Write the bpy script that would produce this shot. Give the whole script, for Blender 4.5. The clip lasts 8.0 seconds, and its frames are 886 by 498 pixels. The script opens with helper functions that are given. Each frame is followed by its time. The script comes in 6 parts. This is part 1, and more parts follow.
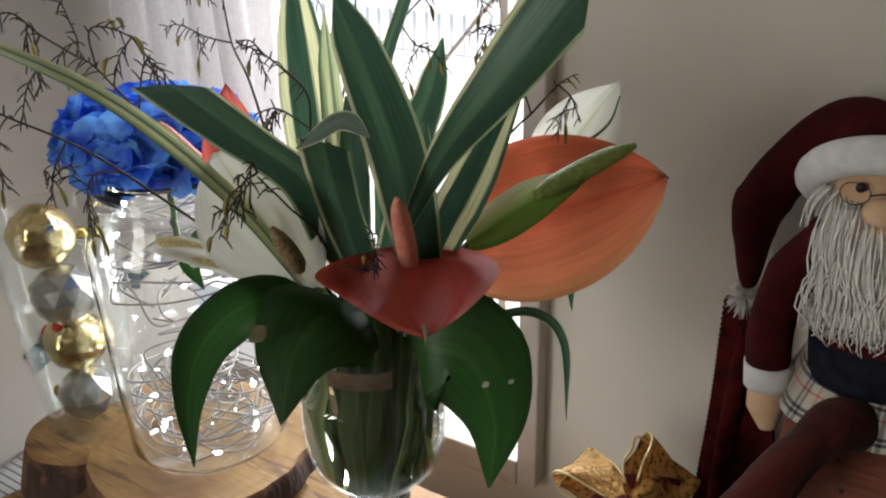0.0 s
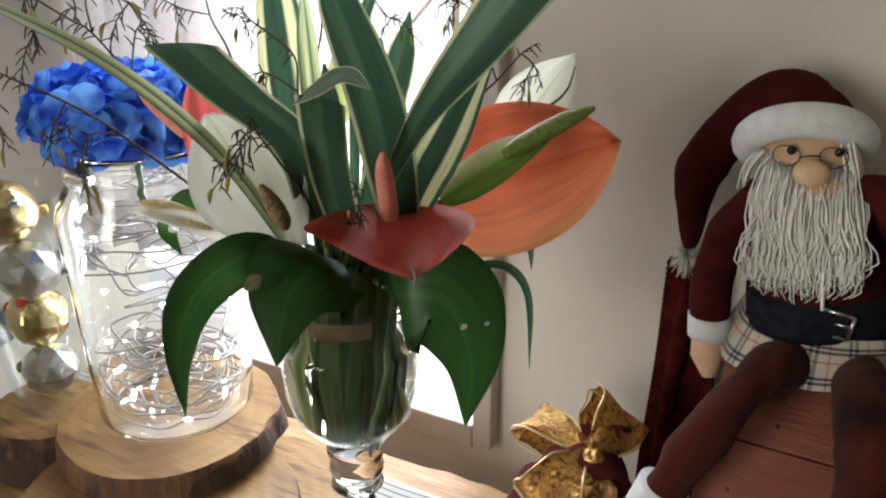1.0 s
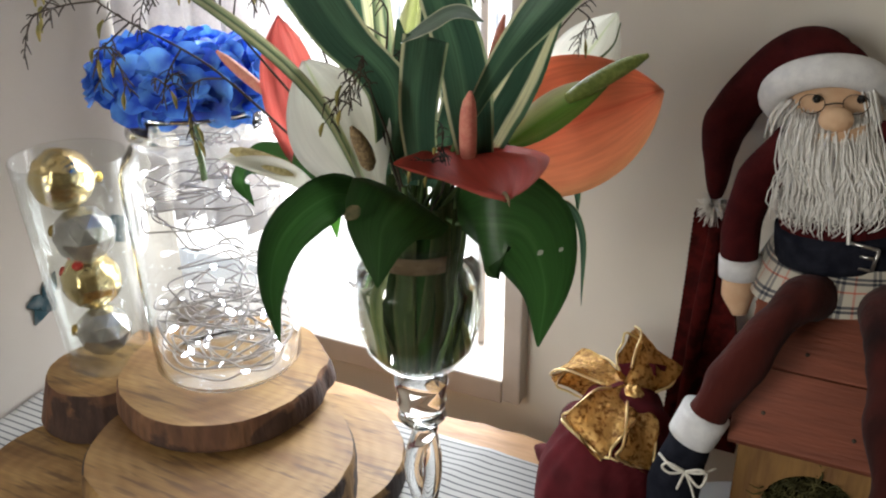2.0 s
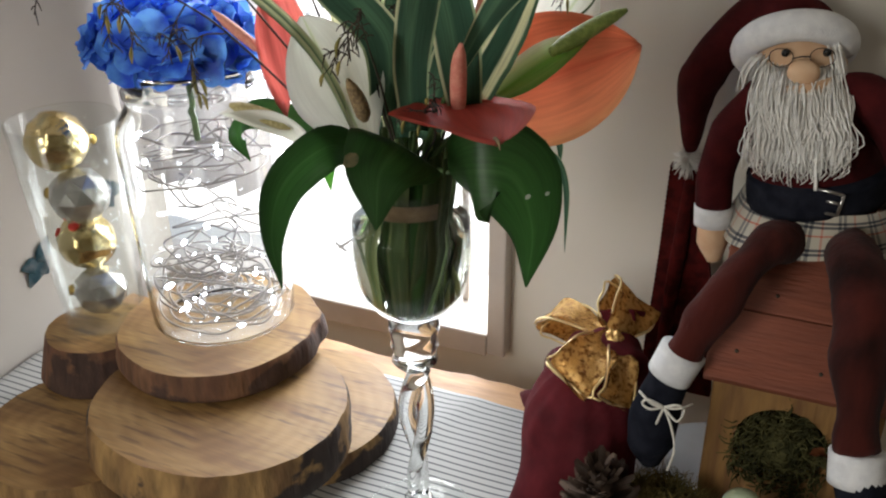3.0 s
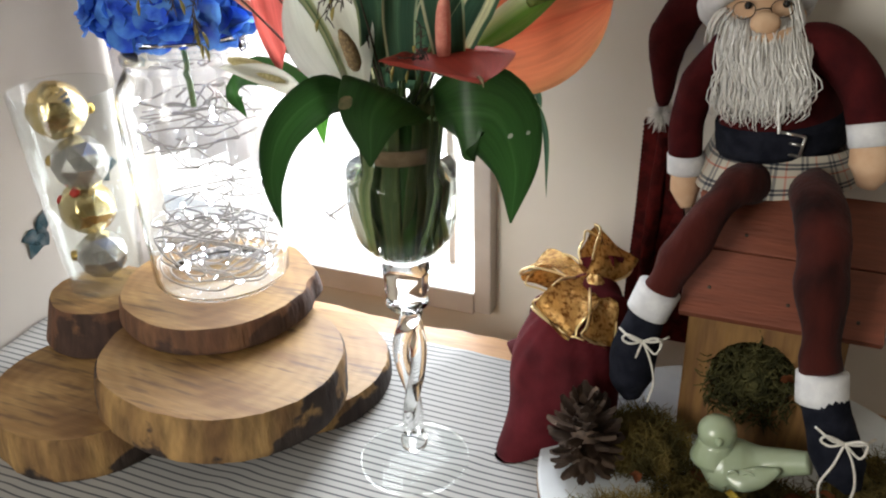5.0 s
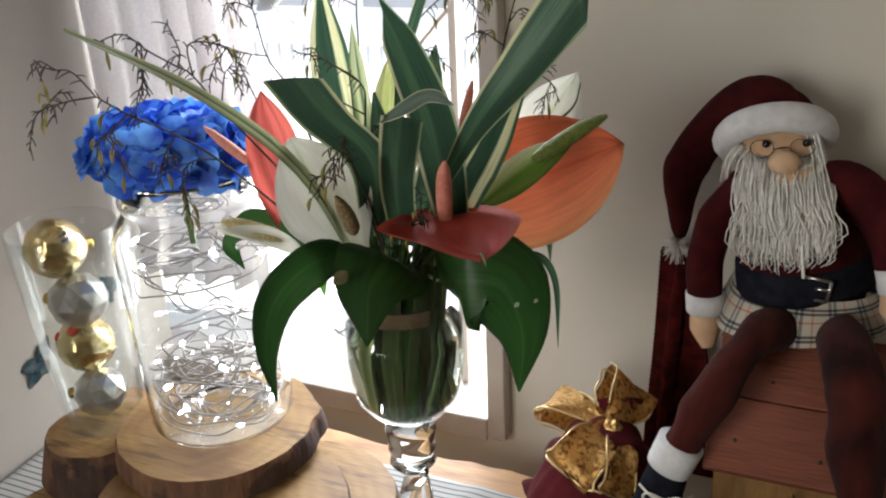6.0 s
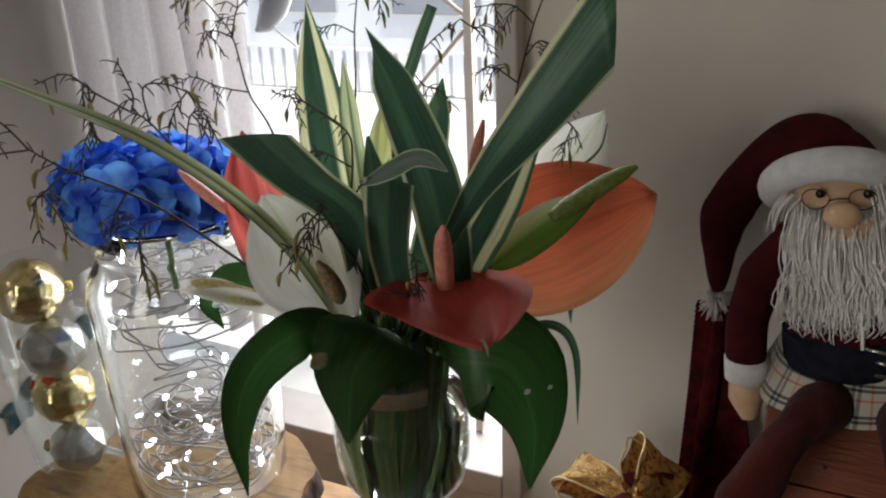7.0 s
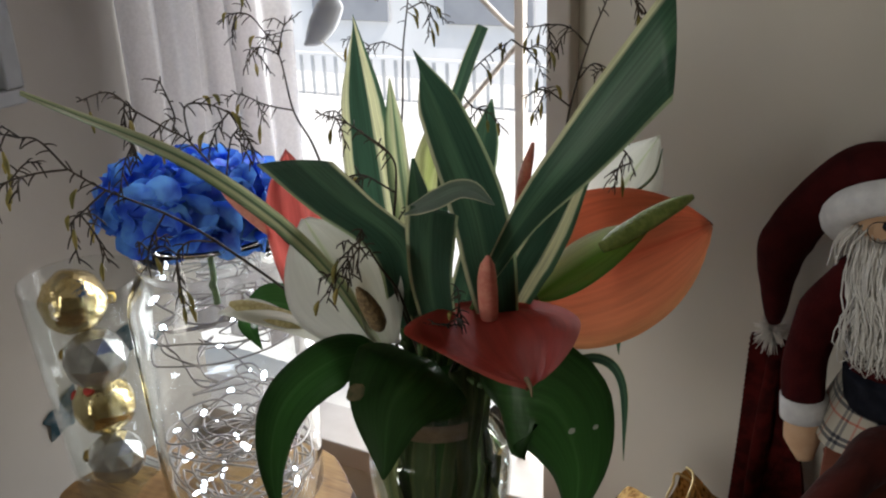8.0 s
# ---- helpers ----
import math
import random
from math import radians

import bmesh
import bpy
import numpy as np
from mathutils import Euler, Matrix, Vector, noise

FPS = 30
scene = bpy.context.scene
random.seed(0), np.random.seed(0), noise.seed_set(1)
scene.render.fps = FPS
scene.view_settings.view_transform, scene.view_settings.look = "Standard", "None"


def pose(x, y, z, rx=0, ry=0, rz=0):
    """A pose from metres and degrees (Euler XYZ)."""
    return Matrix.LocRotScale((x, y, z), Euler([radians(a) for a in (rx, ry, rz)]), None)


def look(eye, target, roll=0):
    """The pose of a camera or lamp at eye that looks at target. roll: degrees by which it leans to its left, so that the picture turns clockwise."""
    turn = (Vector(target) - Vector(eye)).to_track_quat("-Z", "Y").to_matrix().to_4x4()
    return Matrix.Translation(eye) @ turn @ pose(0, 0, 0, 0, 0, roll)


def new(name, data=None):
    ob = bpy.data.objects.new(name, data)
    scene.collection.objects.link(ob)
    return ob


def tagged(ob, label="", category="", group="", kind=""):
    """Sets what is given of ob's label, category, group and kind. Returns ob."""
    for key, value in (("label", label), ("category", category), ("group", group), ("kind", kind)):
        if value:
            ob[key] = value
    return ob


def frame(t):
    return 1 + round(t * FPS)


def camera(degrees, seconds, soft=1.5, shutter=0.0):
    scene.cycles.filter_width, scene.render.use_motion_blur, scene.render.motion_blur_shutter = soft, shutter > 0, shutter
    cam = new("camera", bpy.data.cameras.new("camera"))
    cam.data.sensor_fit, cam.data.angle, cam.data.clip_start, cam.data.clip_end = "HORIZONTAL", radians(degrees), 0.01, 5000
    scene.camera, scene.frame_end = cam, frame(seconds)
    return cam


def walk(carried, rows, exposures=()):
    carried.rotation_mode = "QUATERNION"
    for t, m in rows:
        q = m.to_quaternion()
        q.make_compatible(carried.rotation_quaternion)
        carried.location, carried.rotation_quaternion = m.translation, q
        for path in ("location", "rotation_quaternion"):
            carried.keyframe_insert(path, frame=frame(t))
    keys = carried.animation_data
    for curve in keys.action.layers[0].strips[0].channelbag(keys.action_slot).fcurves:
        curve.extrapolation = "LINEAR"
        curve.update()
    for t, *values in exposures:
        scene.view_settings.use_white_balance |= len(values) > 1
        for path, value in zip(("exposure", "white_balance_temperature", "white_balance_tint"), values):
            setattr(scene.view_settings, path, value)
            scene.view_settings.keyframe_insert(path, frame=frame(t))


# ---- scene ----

# ---------- camera ----------
cam = camera(53.6, 8.0, soft=2.1)
PATH = [
    (0, (0.013, -0.004, 0.599), (-0.958, 1.527, -0.244), -1.4),
    (0.5, (0.018, -0.008, 0.6), (-0.937, 1.541, -0.229), -0.3),
    (1, (0.012, -0.054, 0.594), (-0.82, 1.551, -0.261), -0.2),
    (1.5, (-0.01, -0.099, 0.58), (-0.807, 1.518, -0.288), -0.0),
    (1.7, (-0.018, -0.119, 0.579), (-0.81, 1.505, -0.278), -0.5),
    (2.8, (-0.018, -0.153, 0.578), (-0.745, 1.48, -0.319), 0.1),
    (3, (-0.013, -0.172, 0.576), (-0.729, 1.458, -0.335), -0.6),
    (3.5, (0.005, -0.212, 0.569), (-0.693, 1.423, -0.347), -1.0),
    (4, (0.012, -0.23, 0.546), (-0.666, 1.365, -0.452), -1.2),
    (4.3, (0.012, -0.238, 0.538), (-0.653, 1.353, -0.475), -0.8),
    (4.4, (0.011, -0.238, 0.536), (-0.66, 1.355, -0.47), -0.8),
    (4.5, (0.011, -0.237, 0.539), (-0.663, 1.357, -0.464), -1.0),
    (5, (0.004, -0.225, 0.56), (-0.675, 1.414, -0.362), -1.5),
    (5.2, (0.002, -0.219, 0.572), (-0.69, 1.446, -0.292), -1.9),
    (6.3, (-0.013, -0.136, 0.615), (-0.766, 1.539, -0.178), -2.6),
    (6.5, (-0.018, -0.12, 0.612), (-0.778, 1.551, -0.182), -2.5),
    (7, (-0.028, -0.07, 0.613), (-0.831, 1.587, -0.168), -2.6),
    (7.5, (-0.036, -0.053, 0.609), (-0.921, 1.562, -0.171), -2.5),
    (8, (-0.036, -0.051, 0.616), (-0.936, 1.567, -0.142), -2.3),
]
EXPOSURES = [(0.0, 1.01), (0.5, 1.46), (1.0, 1.41), (1.5, 1.46), (3.0, 1.33), (3.5, 1.43), (4.5, 1.48), (5.0, 1.68), (5.2, 1.68), (6.5, 0.86), (7.0, 0.61), (7.5, 0.38), (8.0, 0.51)]
walk(cam, [(t, look(eye, target, roll)) for t, eye, target, roll in PATH], EXPOSURES)

# ---------- daylight and lamps ----------
world = bpy.data.worlds.new("sky")
scene.world = world
world.use_nodes = True
wn = world.node_tree
sky = wn.nodes.new("ShaderNodeTexSky")
sky.sky_type, sky.sun_disc = "NISHITA", False
sky.sun_elevation, sky.sun_rotation = radians(53), radians(102)
wn.links.new(sky.outputs[0], wn.nodes["Background"].inputs[0])
wn.nodes["Background"].inputs[1].default_value = 0.15

sun = new("sun", bpy.data.lights.new("sun", "SUN"))
sun.data.energy, sun.data.angle, sun.data.color = 4.0, radians(0.6), (1.0, 0.95, 0.88)
sun.matrix_world = look((2.2, -0.45, 3.0), (0, 0, 0))


def area_lamp(name, eye, target, w, h, watts, color):
    lamp = new(name, bpy.data.lights.new(name, "AREA"))
    lamp.data.shape, lamp.data.size, lamp.data.size_y = "RECTANGLE", w, h
    lamp.data.energy, lamp.data.color = watts, color
    lamp.matrix_world = look(eye, target)
    return lamp


# sky light through the opening beside the curtain and an unseen, added side window
area_lamp("window_daylight", (-0.43, 0.80, 0.46), (-0.36, 0.0, 0.26), 0.27, 0.9, 4.4, (0.95, 0.97, 1.0))
area_lamp("side_window_daylight", (-0.86, -1.05, 0.62), (0.0, 0.4, 0.42), 0.8, 0.8, 7.6, (1.0, 0.96, 0.88))


# ---------- materials ----------
def material(name, color=(0.5, 0.5, 0.5), rough=0.6, metal=0.0, second=None, scale=40.0, mix=(0.4, 0.6), bump=0.0, bump_scale=200.0,
             sheen=0.0, coat=0.0, stretch=(1, 1, 1), sub=0.0, translucent=0.0, vary=0.0, spec=0.5):
    m = bpy.data.materials.new(name)
    m.use_nodes = True
    nt = m.node_tree
    b = nt.nodes["Principled BSDF"]
    b.inputs["Base Color"].default_value = (*color, 1)
    b.inputs["Roughness"].default_value = rough
    b.inputs["Metallic"].default_value = metal
    b.inputs["Specular IOR Level"].default_value = spec
    b.inputs["Sheen Weight"].default_value = sheen
    b.inputs["Coat Weight"].default_value = coat
    b.inputs["Coat Roughness"].default_value = 0.08
    co = nt.nodes.new("ShaderNodeTexCoord")
    mp = nt.nodes.new("ShaderNodeMapping")
    mp.inputs["Scale"].default_value = stretch
    nt.links.new(co.outputs["Object"], mp.inputs[0])
    if second:
        n = nt.nodes.new("ShaderNodeTexNoise")
        n.inputs["Scale"].default_value, n.inputs["Detail"].default_value = scale, 6
        nt.links.new(mp.outputs[0], n.inputs["Vector"])
        r = nt.nodes.new("ShaderNodeValToRGB")
        r.color_ramp.elements[0].position, r.color_ramp.elements[1].position = mix
        r.color_ramp.elements[0].color, r.color_ramp.elements[1].color = (*color, 1), (*second, 1)
        nt.links.new(n.outputs[0], r.inputs[0])
        out = r.outputs[0]
        if vary:
            info = nt.nodes.new("ShaderNodeObjectInfo")
            hs = nt.nodes.new("ShaderNodeHueSaturation")
            rng = nt.nodes.new("ShaderNodeMapRange")
            rng.inputs["To Min"].default_value, rng.inputs["To Max"].default_value = 1 - vary, 1 + vary
            nt.links.new(info.outputs["Random"], rng.inputs[0])
            nt.links.new(rng.outputs[0], hs.inputs["Value"])
            nt.links.new(out, hs.inputs["Color"])
            out = hs.outputs[0]
        nt.links.new(out, b.inputs["Base Color"])
    if bump:
        n2 = nt.nodes.new("ShaderNodeTexNoise")
        n2.inputs["Scale"].default_value, n2.inputs["Detail"].default_value = bump_scale, 5
        nt.links.new(mp.outputs[0], n2.inputs["Vector"])
        bp = nt.nodes.new("ShaderNodeBump")
        bp.inputs["Strength"].default_value, bp.inputs["Distance"].default_value = bump, 0.002
        nt.links.new(n2.outputs[0], bp.inputs["Height"])
        nt.links.new(bp.outputs[0], b.inputs["Normal"])
    if translucent:
        tr = nt.nodes.new("ShaderNodeBsdfTranslucent")
        ms = nt.nodes.new("ShaderNodeMixShader")
        ms.inputs[0].default_value = translucent
        src = b.inputs["Base Color"]
        if src.is_linked:
            nt.links.new(src.links[0].from_socket, tr.inputs[0])
        else:
            tr.inputs[0].default_value = (*color, 1)
        nt.links.new(b.outputs[0], ms.inputs[1])
        nt.links.new(tr.outputs[0], ms.inputs[2])
        nt.links.new(ms.outputs[0], nt.nodes["Material Output"].inputs[0])
    return m


def glass(name, color=(1, 1, 1), rough=0.0, ior=1.45):
    m = bpy.data.materials.new(name)
    m.use_nodes = True
    b = m.node_tree.nodes["Principled BSDF"]
    b.inputs["Base Color"].default_value = (*color, 1)
    b.inputs["Roughness"].default_value = rough
    b.inputs["IOR"].default_value = ior
    b.inputs["Transmission Weight"].default_value = 1.0
    return m


def thin_glass(name, tint=(0.97, 0.985, 0.98), gloss=1.0, least=0.025):
    """A blown glass wall: light passes straight on, and the surface shines by Fresnel."""
    m = bpy.data.materials.new(name)
    m.use_nodes = True
    nt = m.node_tree
    nt.nodes.remove(nt.nodes["Principled BSDF"])
    tr = nt.nodes.new("ShaderNodeBsdfTransparent")
    tr.inputs[0].default_value = (*tint, 1)
    gl = nt.nodes.new("ShaderNodeBsdfGlossy")
    gl.inputs["Roughness"].default_value = 0.02
    lw = nt.nodes.new("ShaderNodeLayerWeight")
    lw.inputs[0].default_value = 0.5
    pw = nt.nodes.new("ShaderNodeMath")
    pw.operation = "POWER"
    pw.inputs[1].default_value = 3.0
    nt.links.new(lw.outputs["Facing"], pw.inputs[0])
    fr = nt.nodes.new("ShaderNodeMath")
    fr.operation = "MULTIPLY_ADD"
    fr.inputs[1].default_value, fr.inputs[2].default_value = 0.75 * gloss, least
    nt.links.new(pw.outputs[0], fr.inputs[0])
    ms = nt.nodes.new("ShaderNodeMixShader")
    nt.links.new(fr.outputs[0], ms.inputs[0])
    nt.links.new(tr.outputs[0], ms.inputs[1])
    nt.links.new(gl.outputs[0], ms.inputs[2])
    nt.links.new(ms.outputs[0], nt.nodes["Material Output"].inputs[0])
    return m


def leaf_material(name, stops, rough=0.35, translucent=0.25, vein=0.0, noise_amount=0.04, coat=0.0, streak=0.25):
    """Colours across the blade (u of the UV map), wavering slightly, with veins along it."""
    m = material(name, rough=rough, coat=coat)
    nt = m.node_tree
    b = nt.nodes["Principled BSDF"]
    uv = nt.nodes.new("ShaderNodeUVMap")
    sep = nt.nodes.new("ShaderNodeSeparateXYZ")
    nt.links.new(uv.outputs[0], sep.inputs[0])
    mp = nt.nodes.new("ShaderNodeMapping")
    mp.inputs["Scale"].default_value = (14, 1.5, 1)
    nt.links.new(uv.outputs[0], mp.inputs[0])
    n = nt.nodes.new("ShaderNodeTexNoise")
    n.inputs["Scale"].default_value, n.inputs["Detail"].default_value = 2.0, 4
    nt.links.new(mp.outputs[0], n.inputs["Vector"])
    ma = nt.nodes.new("ShaderNodeMath")
    ma.operation = "MULTIPLY_ADD"
    ma.inputs[1].default_value = noise_amount * 2
    nt.links.new(n.outputs[0], ma.inputs[0])
    nt.links.new(sep.outputs[0], ma.inputs[2])
    r = nt.nodes.new("ShaderNodeValToRGB")
    els = r.color_ramp.elements
    while len(els) < len(stops):
        els.new(0.5)
    for e, (p, c) in zip(els, stops):
        e.position, e.color = min(1, p + noise_amount), (*c, 1)
    nt.links.new(ma.outputs[0], r.inputs[0])
    # lighter and darker streaks along the blade
    hs = nt.nodes.new("ShaderNodeHueSaturation")
    rng = nt.nodes.new("ShaderNodeMapRange")
    rng.inputs["From Min"].default_value, rng.inputs["From Max"].default_value = 0.3, 0.7
    rng.inputs["To Min"].default_value, rng.inputs["To Max"].default_value = 1 - streak, 1 + streak
    nt.links.new(n.outputs[0], rng.inputs[0])
    nt.links.new(rng.outputs[0], hs.inputs["Value"])
    nt.links.new(r.outputs[0], hs.inputs["Color"])
    nt.links.new(hs.outputs[0], b.inputs["Base Color"])
    bp = nt.nodes.new("ShaderNodeBump")
    bp.inputs["Strength"].default_value, bp.inputs["Distance"].default_value = 0.25, 0.001
    nt.links.new(n.outputs[0], bp.inputs["Height"])
    nt.links.new(bp.outputs[0], b.inputs["Normal"])
    tr = nt.nodes.new("ShaderNodeBsdfTranslucent")
    nt.links.new(hs.outputs[0], tr.inputs[0])
    ms = nt.nodes.new("ShaderNodeMixShader")
    ms.inputs[0].default_value = translucent
    nt.links.new(b.outputs[0], ms.inputs[1])
    nt.links.new(tr.outputs[0], ms.inputs[2])
    nt.links.new(ms.outputs[0], nt.nodes["Material Output"].inputs[0])
    return m


def emitter(name, color, strength):
    m = bpy.data.materials.new(name)
    m.use_nodes = True
    b = m.node_tree.nodes["Principled BSDF"]
    b.inputs["Base Color"].default_value = (*color, 1)
    b.inputs["Emission Color"].default_value = (*color, 1)
    b.inputs["Emission Strength"].default_value = strength
    return m


def wood_face(name):
    """Sawn end of a log: soft rings about the heart, saw streaks, darker patches."""
    m = material(name, rough=0.55)
    nt = m.node_tree
    b = nt.nodes["Principled BSDF"]
    co = nt.nodes.new("ShaderNodeTexCoord")
    mp = nt.nodes.new("ShaderNodeMapping")
    mp.inputs["Scale"].default_value, mp.inputs["Location"].default_value = (1, 1, 0.3), (0.015, 0.01, 0)
    nt.links.new(co.outputs["Object"], mp.inputs[0])
    w = nt.nodes.new("ShaderNodeTexWave")
    w.wave_type, w.rings_direction = "RINGS", "Z"
    w.inputs["Scale"].default_value, w.inputs["Distortion"].default_value = 22, 5
    w.inputs["Detail"].default_value, w.inputs["Detail Scale"].default_value = 4, 1.2
    nt.links.new(mp.outputs[0], w.inputs["Vector"])
    mp2 = nt.nodes.new("ShaderNodeMapping")
    mp2.inputs["Rotation"].default_value, mp2.inputs["Scale"].default_value = (0, 0, radians(-25)), (1, 4.5, 1)
    nt.links.new(co.outputs["Object"], mp2.inputs[0])
    n = nt.nodes.new("ShaderNodeTexNoise")
    n.inputs["Scale"].default_value, n.inputs["Detail"].default_value = 8, 9
    nt.links.new(mp2.outputs[0], n.inputs["Vector"])
    r = nt.nodes.new("ShaderNodeValToRGB")
    r.color_ramp.elements[0].position, r.color_ramp.elements[1].position = 0.36, 0.56
    r.color_ramp.elements[0].color, r.color_ramp.elements[1].color = (0.205, 0.105, 0.034, 1), (0.335, 0.200, 0.072, 1)
    nt.links.new(n.outputs[0], r.inputs[0])
    mx = nt.nodes.new("ShaderNodeMixRGB")
    mx.blend_type = "MULTIPLY"
    mx.inputs[0].default_value = 0.28
    rr = nt.nodes.new("ShaderNodeValToRGB")
    rr.color_ramp.elements[0].color, rr.color_ramp.elements[1].color = (0.62, 0.5, 0.36, 1), (1, 1, 1, 1)
    nt.links.new(w.outputs[0], rr.inputs[0])
    nt.links.new(r.outputs[0], mx.inputs[1])
    nt.links.new(rr.outputs[0], mx.inputs[2])
    nt.links.new(mx.outputs[0], b.inputs["Base Color"])
    # fine saw marks
    mp3 = nt.nodes.new("ShaderNodeMapping")
    mp3.inputs["Rotation"].default_value, mp3.inputs["Scale"].default_value = (0, 0, radians(-32)), (1, 14, 1)
    nt.links.new(co.outputs["Object"], mp3.inputs[0])
    fine = nt.nodes.new("ShaderNodeTexNoise")
    fine.inputs["Scale"].default_value, fine.inputs["Detail"].default_value = 30, 6
    nt.links.new(mp3.outputs[0], fine.inputs["Vector"])
    rng = nt.nodes.new("ShaderNodeMapRange")
    rng.inputs["From Min"].default_value, rng.inputs["From Max"].default_value = 0.3, 0.7
    rng.inputs["To Min"].default_value, rng.inputs["To Max"].default_value = 0.84, 1.12
    nt.links.new(fine.outputs[0], rng.inputs[0])
    hs = nt.nodes.new("ShaderNodeHueSaturation")
    nt.links.new(rng.outputs[0], hs.inputs["Value"])
    nt.links.new(mx.outputs[0], hs.inputs["Color"])
    mp4 = nt.nodes.new("ShaderNodeMapping")
    mp4.inputs["Rotation"].default_value, mp4.inputs["Scale"].default_value = (0, 0, radians(-38)), (1, 9, 1)
    nt.links.new(co.outputs["Object"], mp4.inputs[0])
    cut = nt.nodes.new("ShaderNodeTexNoise")
    cut.inputs["Scale"].default_value, cut.inputs["Detail"].default_value = 17, 3
    nt.links.new(mp4.outputs[0], cut.inputs["Vector"])
    cr = nt.nodes.new("ShaderNodeValToRGB")
    cr.color_ramp.elements[0].position, cr.color_ramp.elements[1].position = 0.57, 0.66
    cr.color_ramp.elements[0].color, cr.color_ramp.elements[1].color = (0, 0, 0, 1), (0.75, 0.75, 0.75, 1)
    nt.links.new(cut.outputs[0], cr.inputs[0])
    sm = nt.nodes.new("ShaderNodeMixRGB")
    sm.inputs[2].default_value = (0.10, 0.05, 0.022, 1)
    nt.links.new(cr.outputs[0], sm.inputs[0])
    nt.links.new(hs.outputs[0], sm.inputs[1])
    nt.links.new(sm.outputs[0], b.inputs["Base Color"])
    bp = nt.nodes.new("ShaderNodeBump")
    bp.inputs["Strength"].default_value, bp.inputs["Distance"].default_value = 0.3, 0.001
    nt.links.new(fine.outputs[0], bp.inputs["Height"])
    nt.links.new(bp.outputs[0], b.inputs["Normal"])
    return m


def bark(name, cover=0.535, gold=(0.37, 0.225, 0.082), deep=(0.17, 0.092, 0.036), crust=(0.036, 0.024, 0.019)):
    """Peeled log side: golden wood with upright dark streaks, broken bark patches and fine cracks."""
    m = material(name, rough=0.85)
    nt = m.node_tree
    b = nt.nodes["Principled BSDF"]
    co = nt.nodes.new("ShaderNodeTexCoord")
    outs = []
    for scale, stretch, detail in ((13, (1, 1, 1.3), 9), (26, (1, 1, 0.22), 6), (110, (1, 1, 0.25), 4)):
        mp = nt.nodes.new("ShaderNodeMapping")
        mp.inputs["Scale"].default_value, mp.inputs["Location"].default_value = stretch, (0.31, 0.12, 0.05)
        nt.links.new(co.outputs["Object"], mp.inputs[0])
        n = nt.nodes.new("ShaderNodeTexNoise")
        n.inputs["Scale"].default_value, n.inputs["Detail"].default_value = scale, detail
        nt.links.new(mp.outputs[0], n.inputs["Vector"])
        outs.append(n.outputs[0])
    base = nt.nodes.new("ShaderNodeValToRGB")
    base.color_ramp.elements[0].position, base.color_ramp.elements[1].position = 0.36, 0.62
    base.color_ramp.elements[0].color, base.color_ramp.elements[1].color = (*deep, 1), (*gold, 1)
    nt.links.new(outs[1], base.inputs[0])
    patch = nt.nodes.new("ShaderNodeValToRGB")
    patch.color_ramp.elements[0].position, patch.color_ramp.elements[1].position = cover - 0.05, cover - 0.02
    patch.color_ramp.elements[0].color, patch.color_ramp.elements[1].color = (1, 1, 1, 1), (0, 0, 0, 1)
    nt.links.new(outs[0], patch.inputs[0])
    mx = nt.nodes.new("ShaderNodeMixRGB")
    mx.inputs[2].default_value = (*crust, 1)
    nt.links.new(patch.outputs[0], mx.inputs[0])
    nt.links.new(base.outputs[0], mx.inputs[1])
    rng = nt.nodes.new("ShaderNodeMapRange")
    rng.inputs["From Min"].default_value, rng.inputs["From Max"].default_value = 0.3, 0.7
    rng.inputs["To Min"].default_value, rng.inputs["To Max"].default_value = 0.6, 1.3
    nt.links.new(outs[2], rng.inputs[0])
    hs = nt.nodes.new("ShaderNodeHueSaturation")
    nt.links.new(rng.outputs[0], hs.inputs["Value"])
    nt.links.new(mx.outputs[0], hs.inputs["Color"])
    nt.links.new(hs.outputs[0], b.inputs["Base Color"])
    bp = nt.nodes.new("ShaderNodeBump")
    bp.inputs["Strength"].default_value, bp.inputs["Distance"].default_value = 0.9, 0.003
    nt.links.new(outs[2], bp.inputs["Height"])
    nt.links.new(bp.outputs[0], b.inputs["Normal"])
    return m


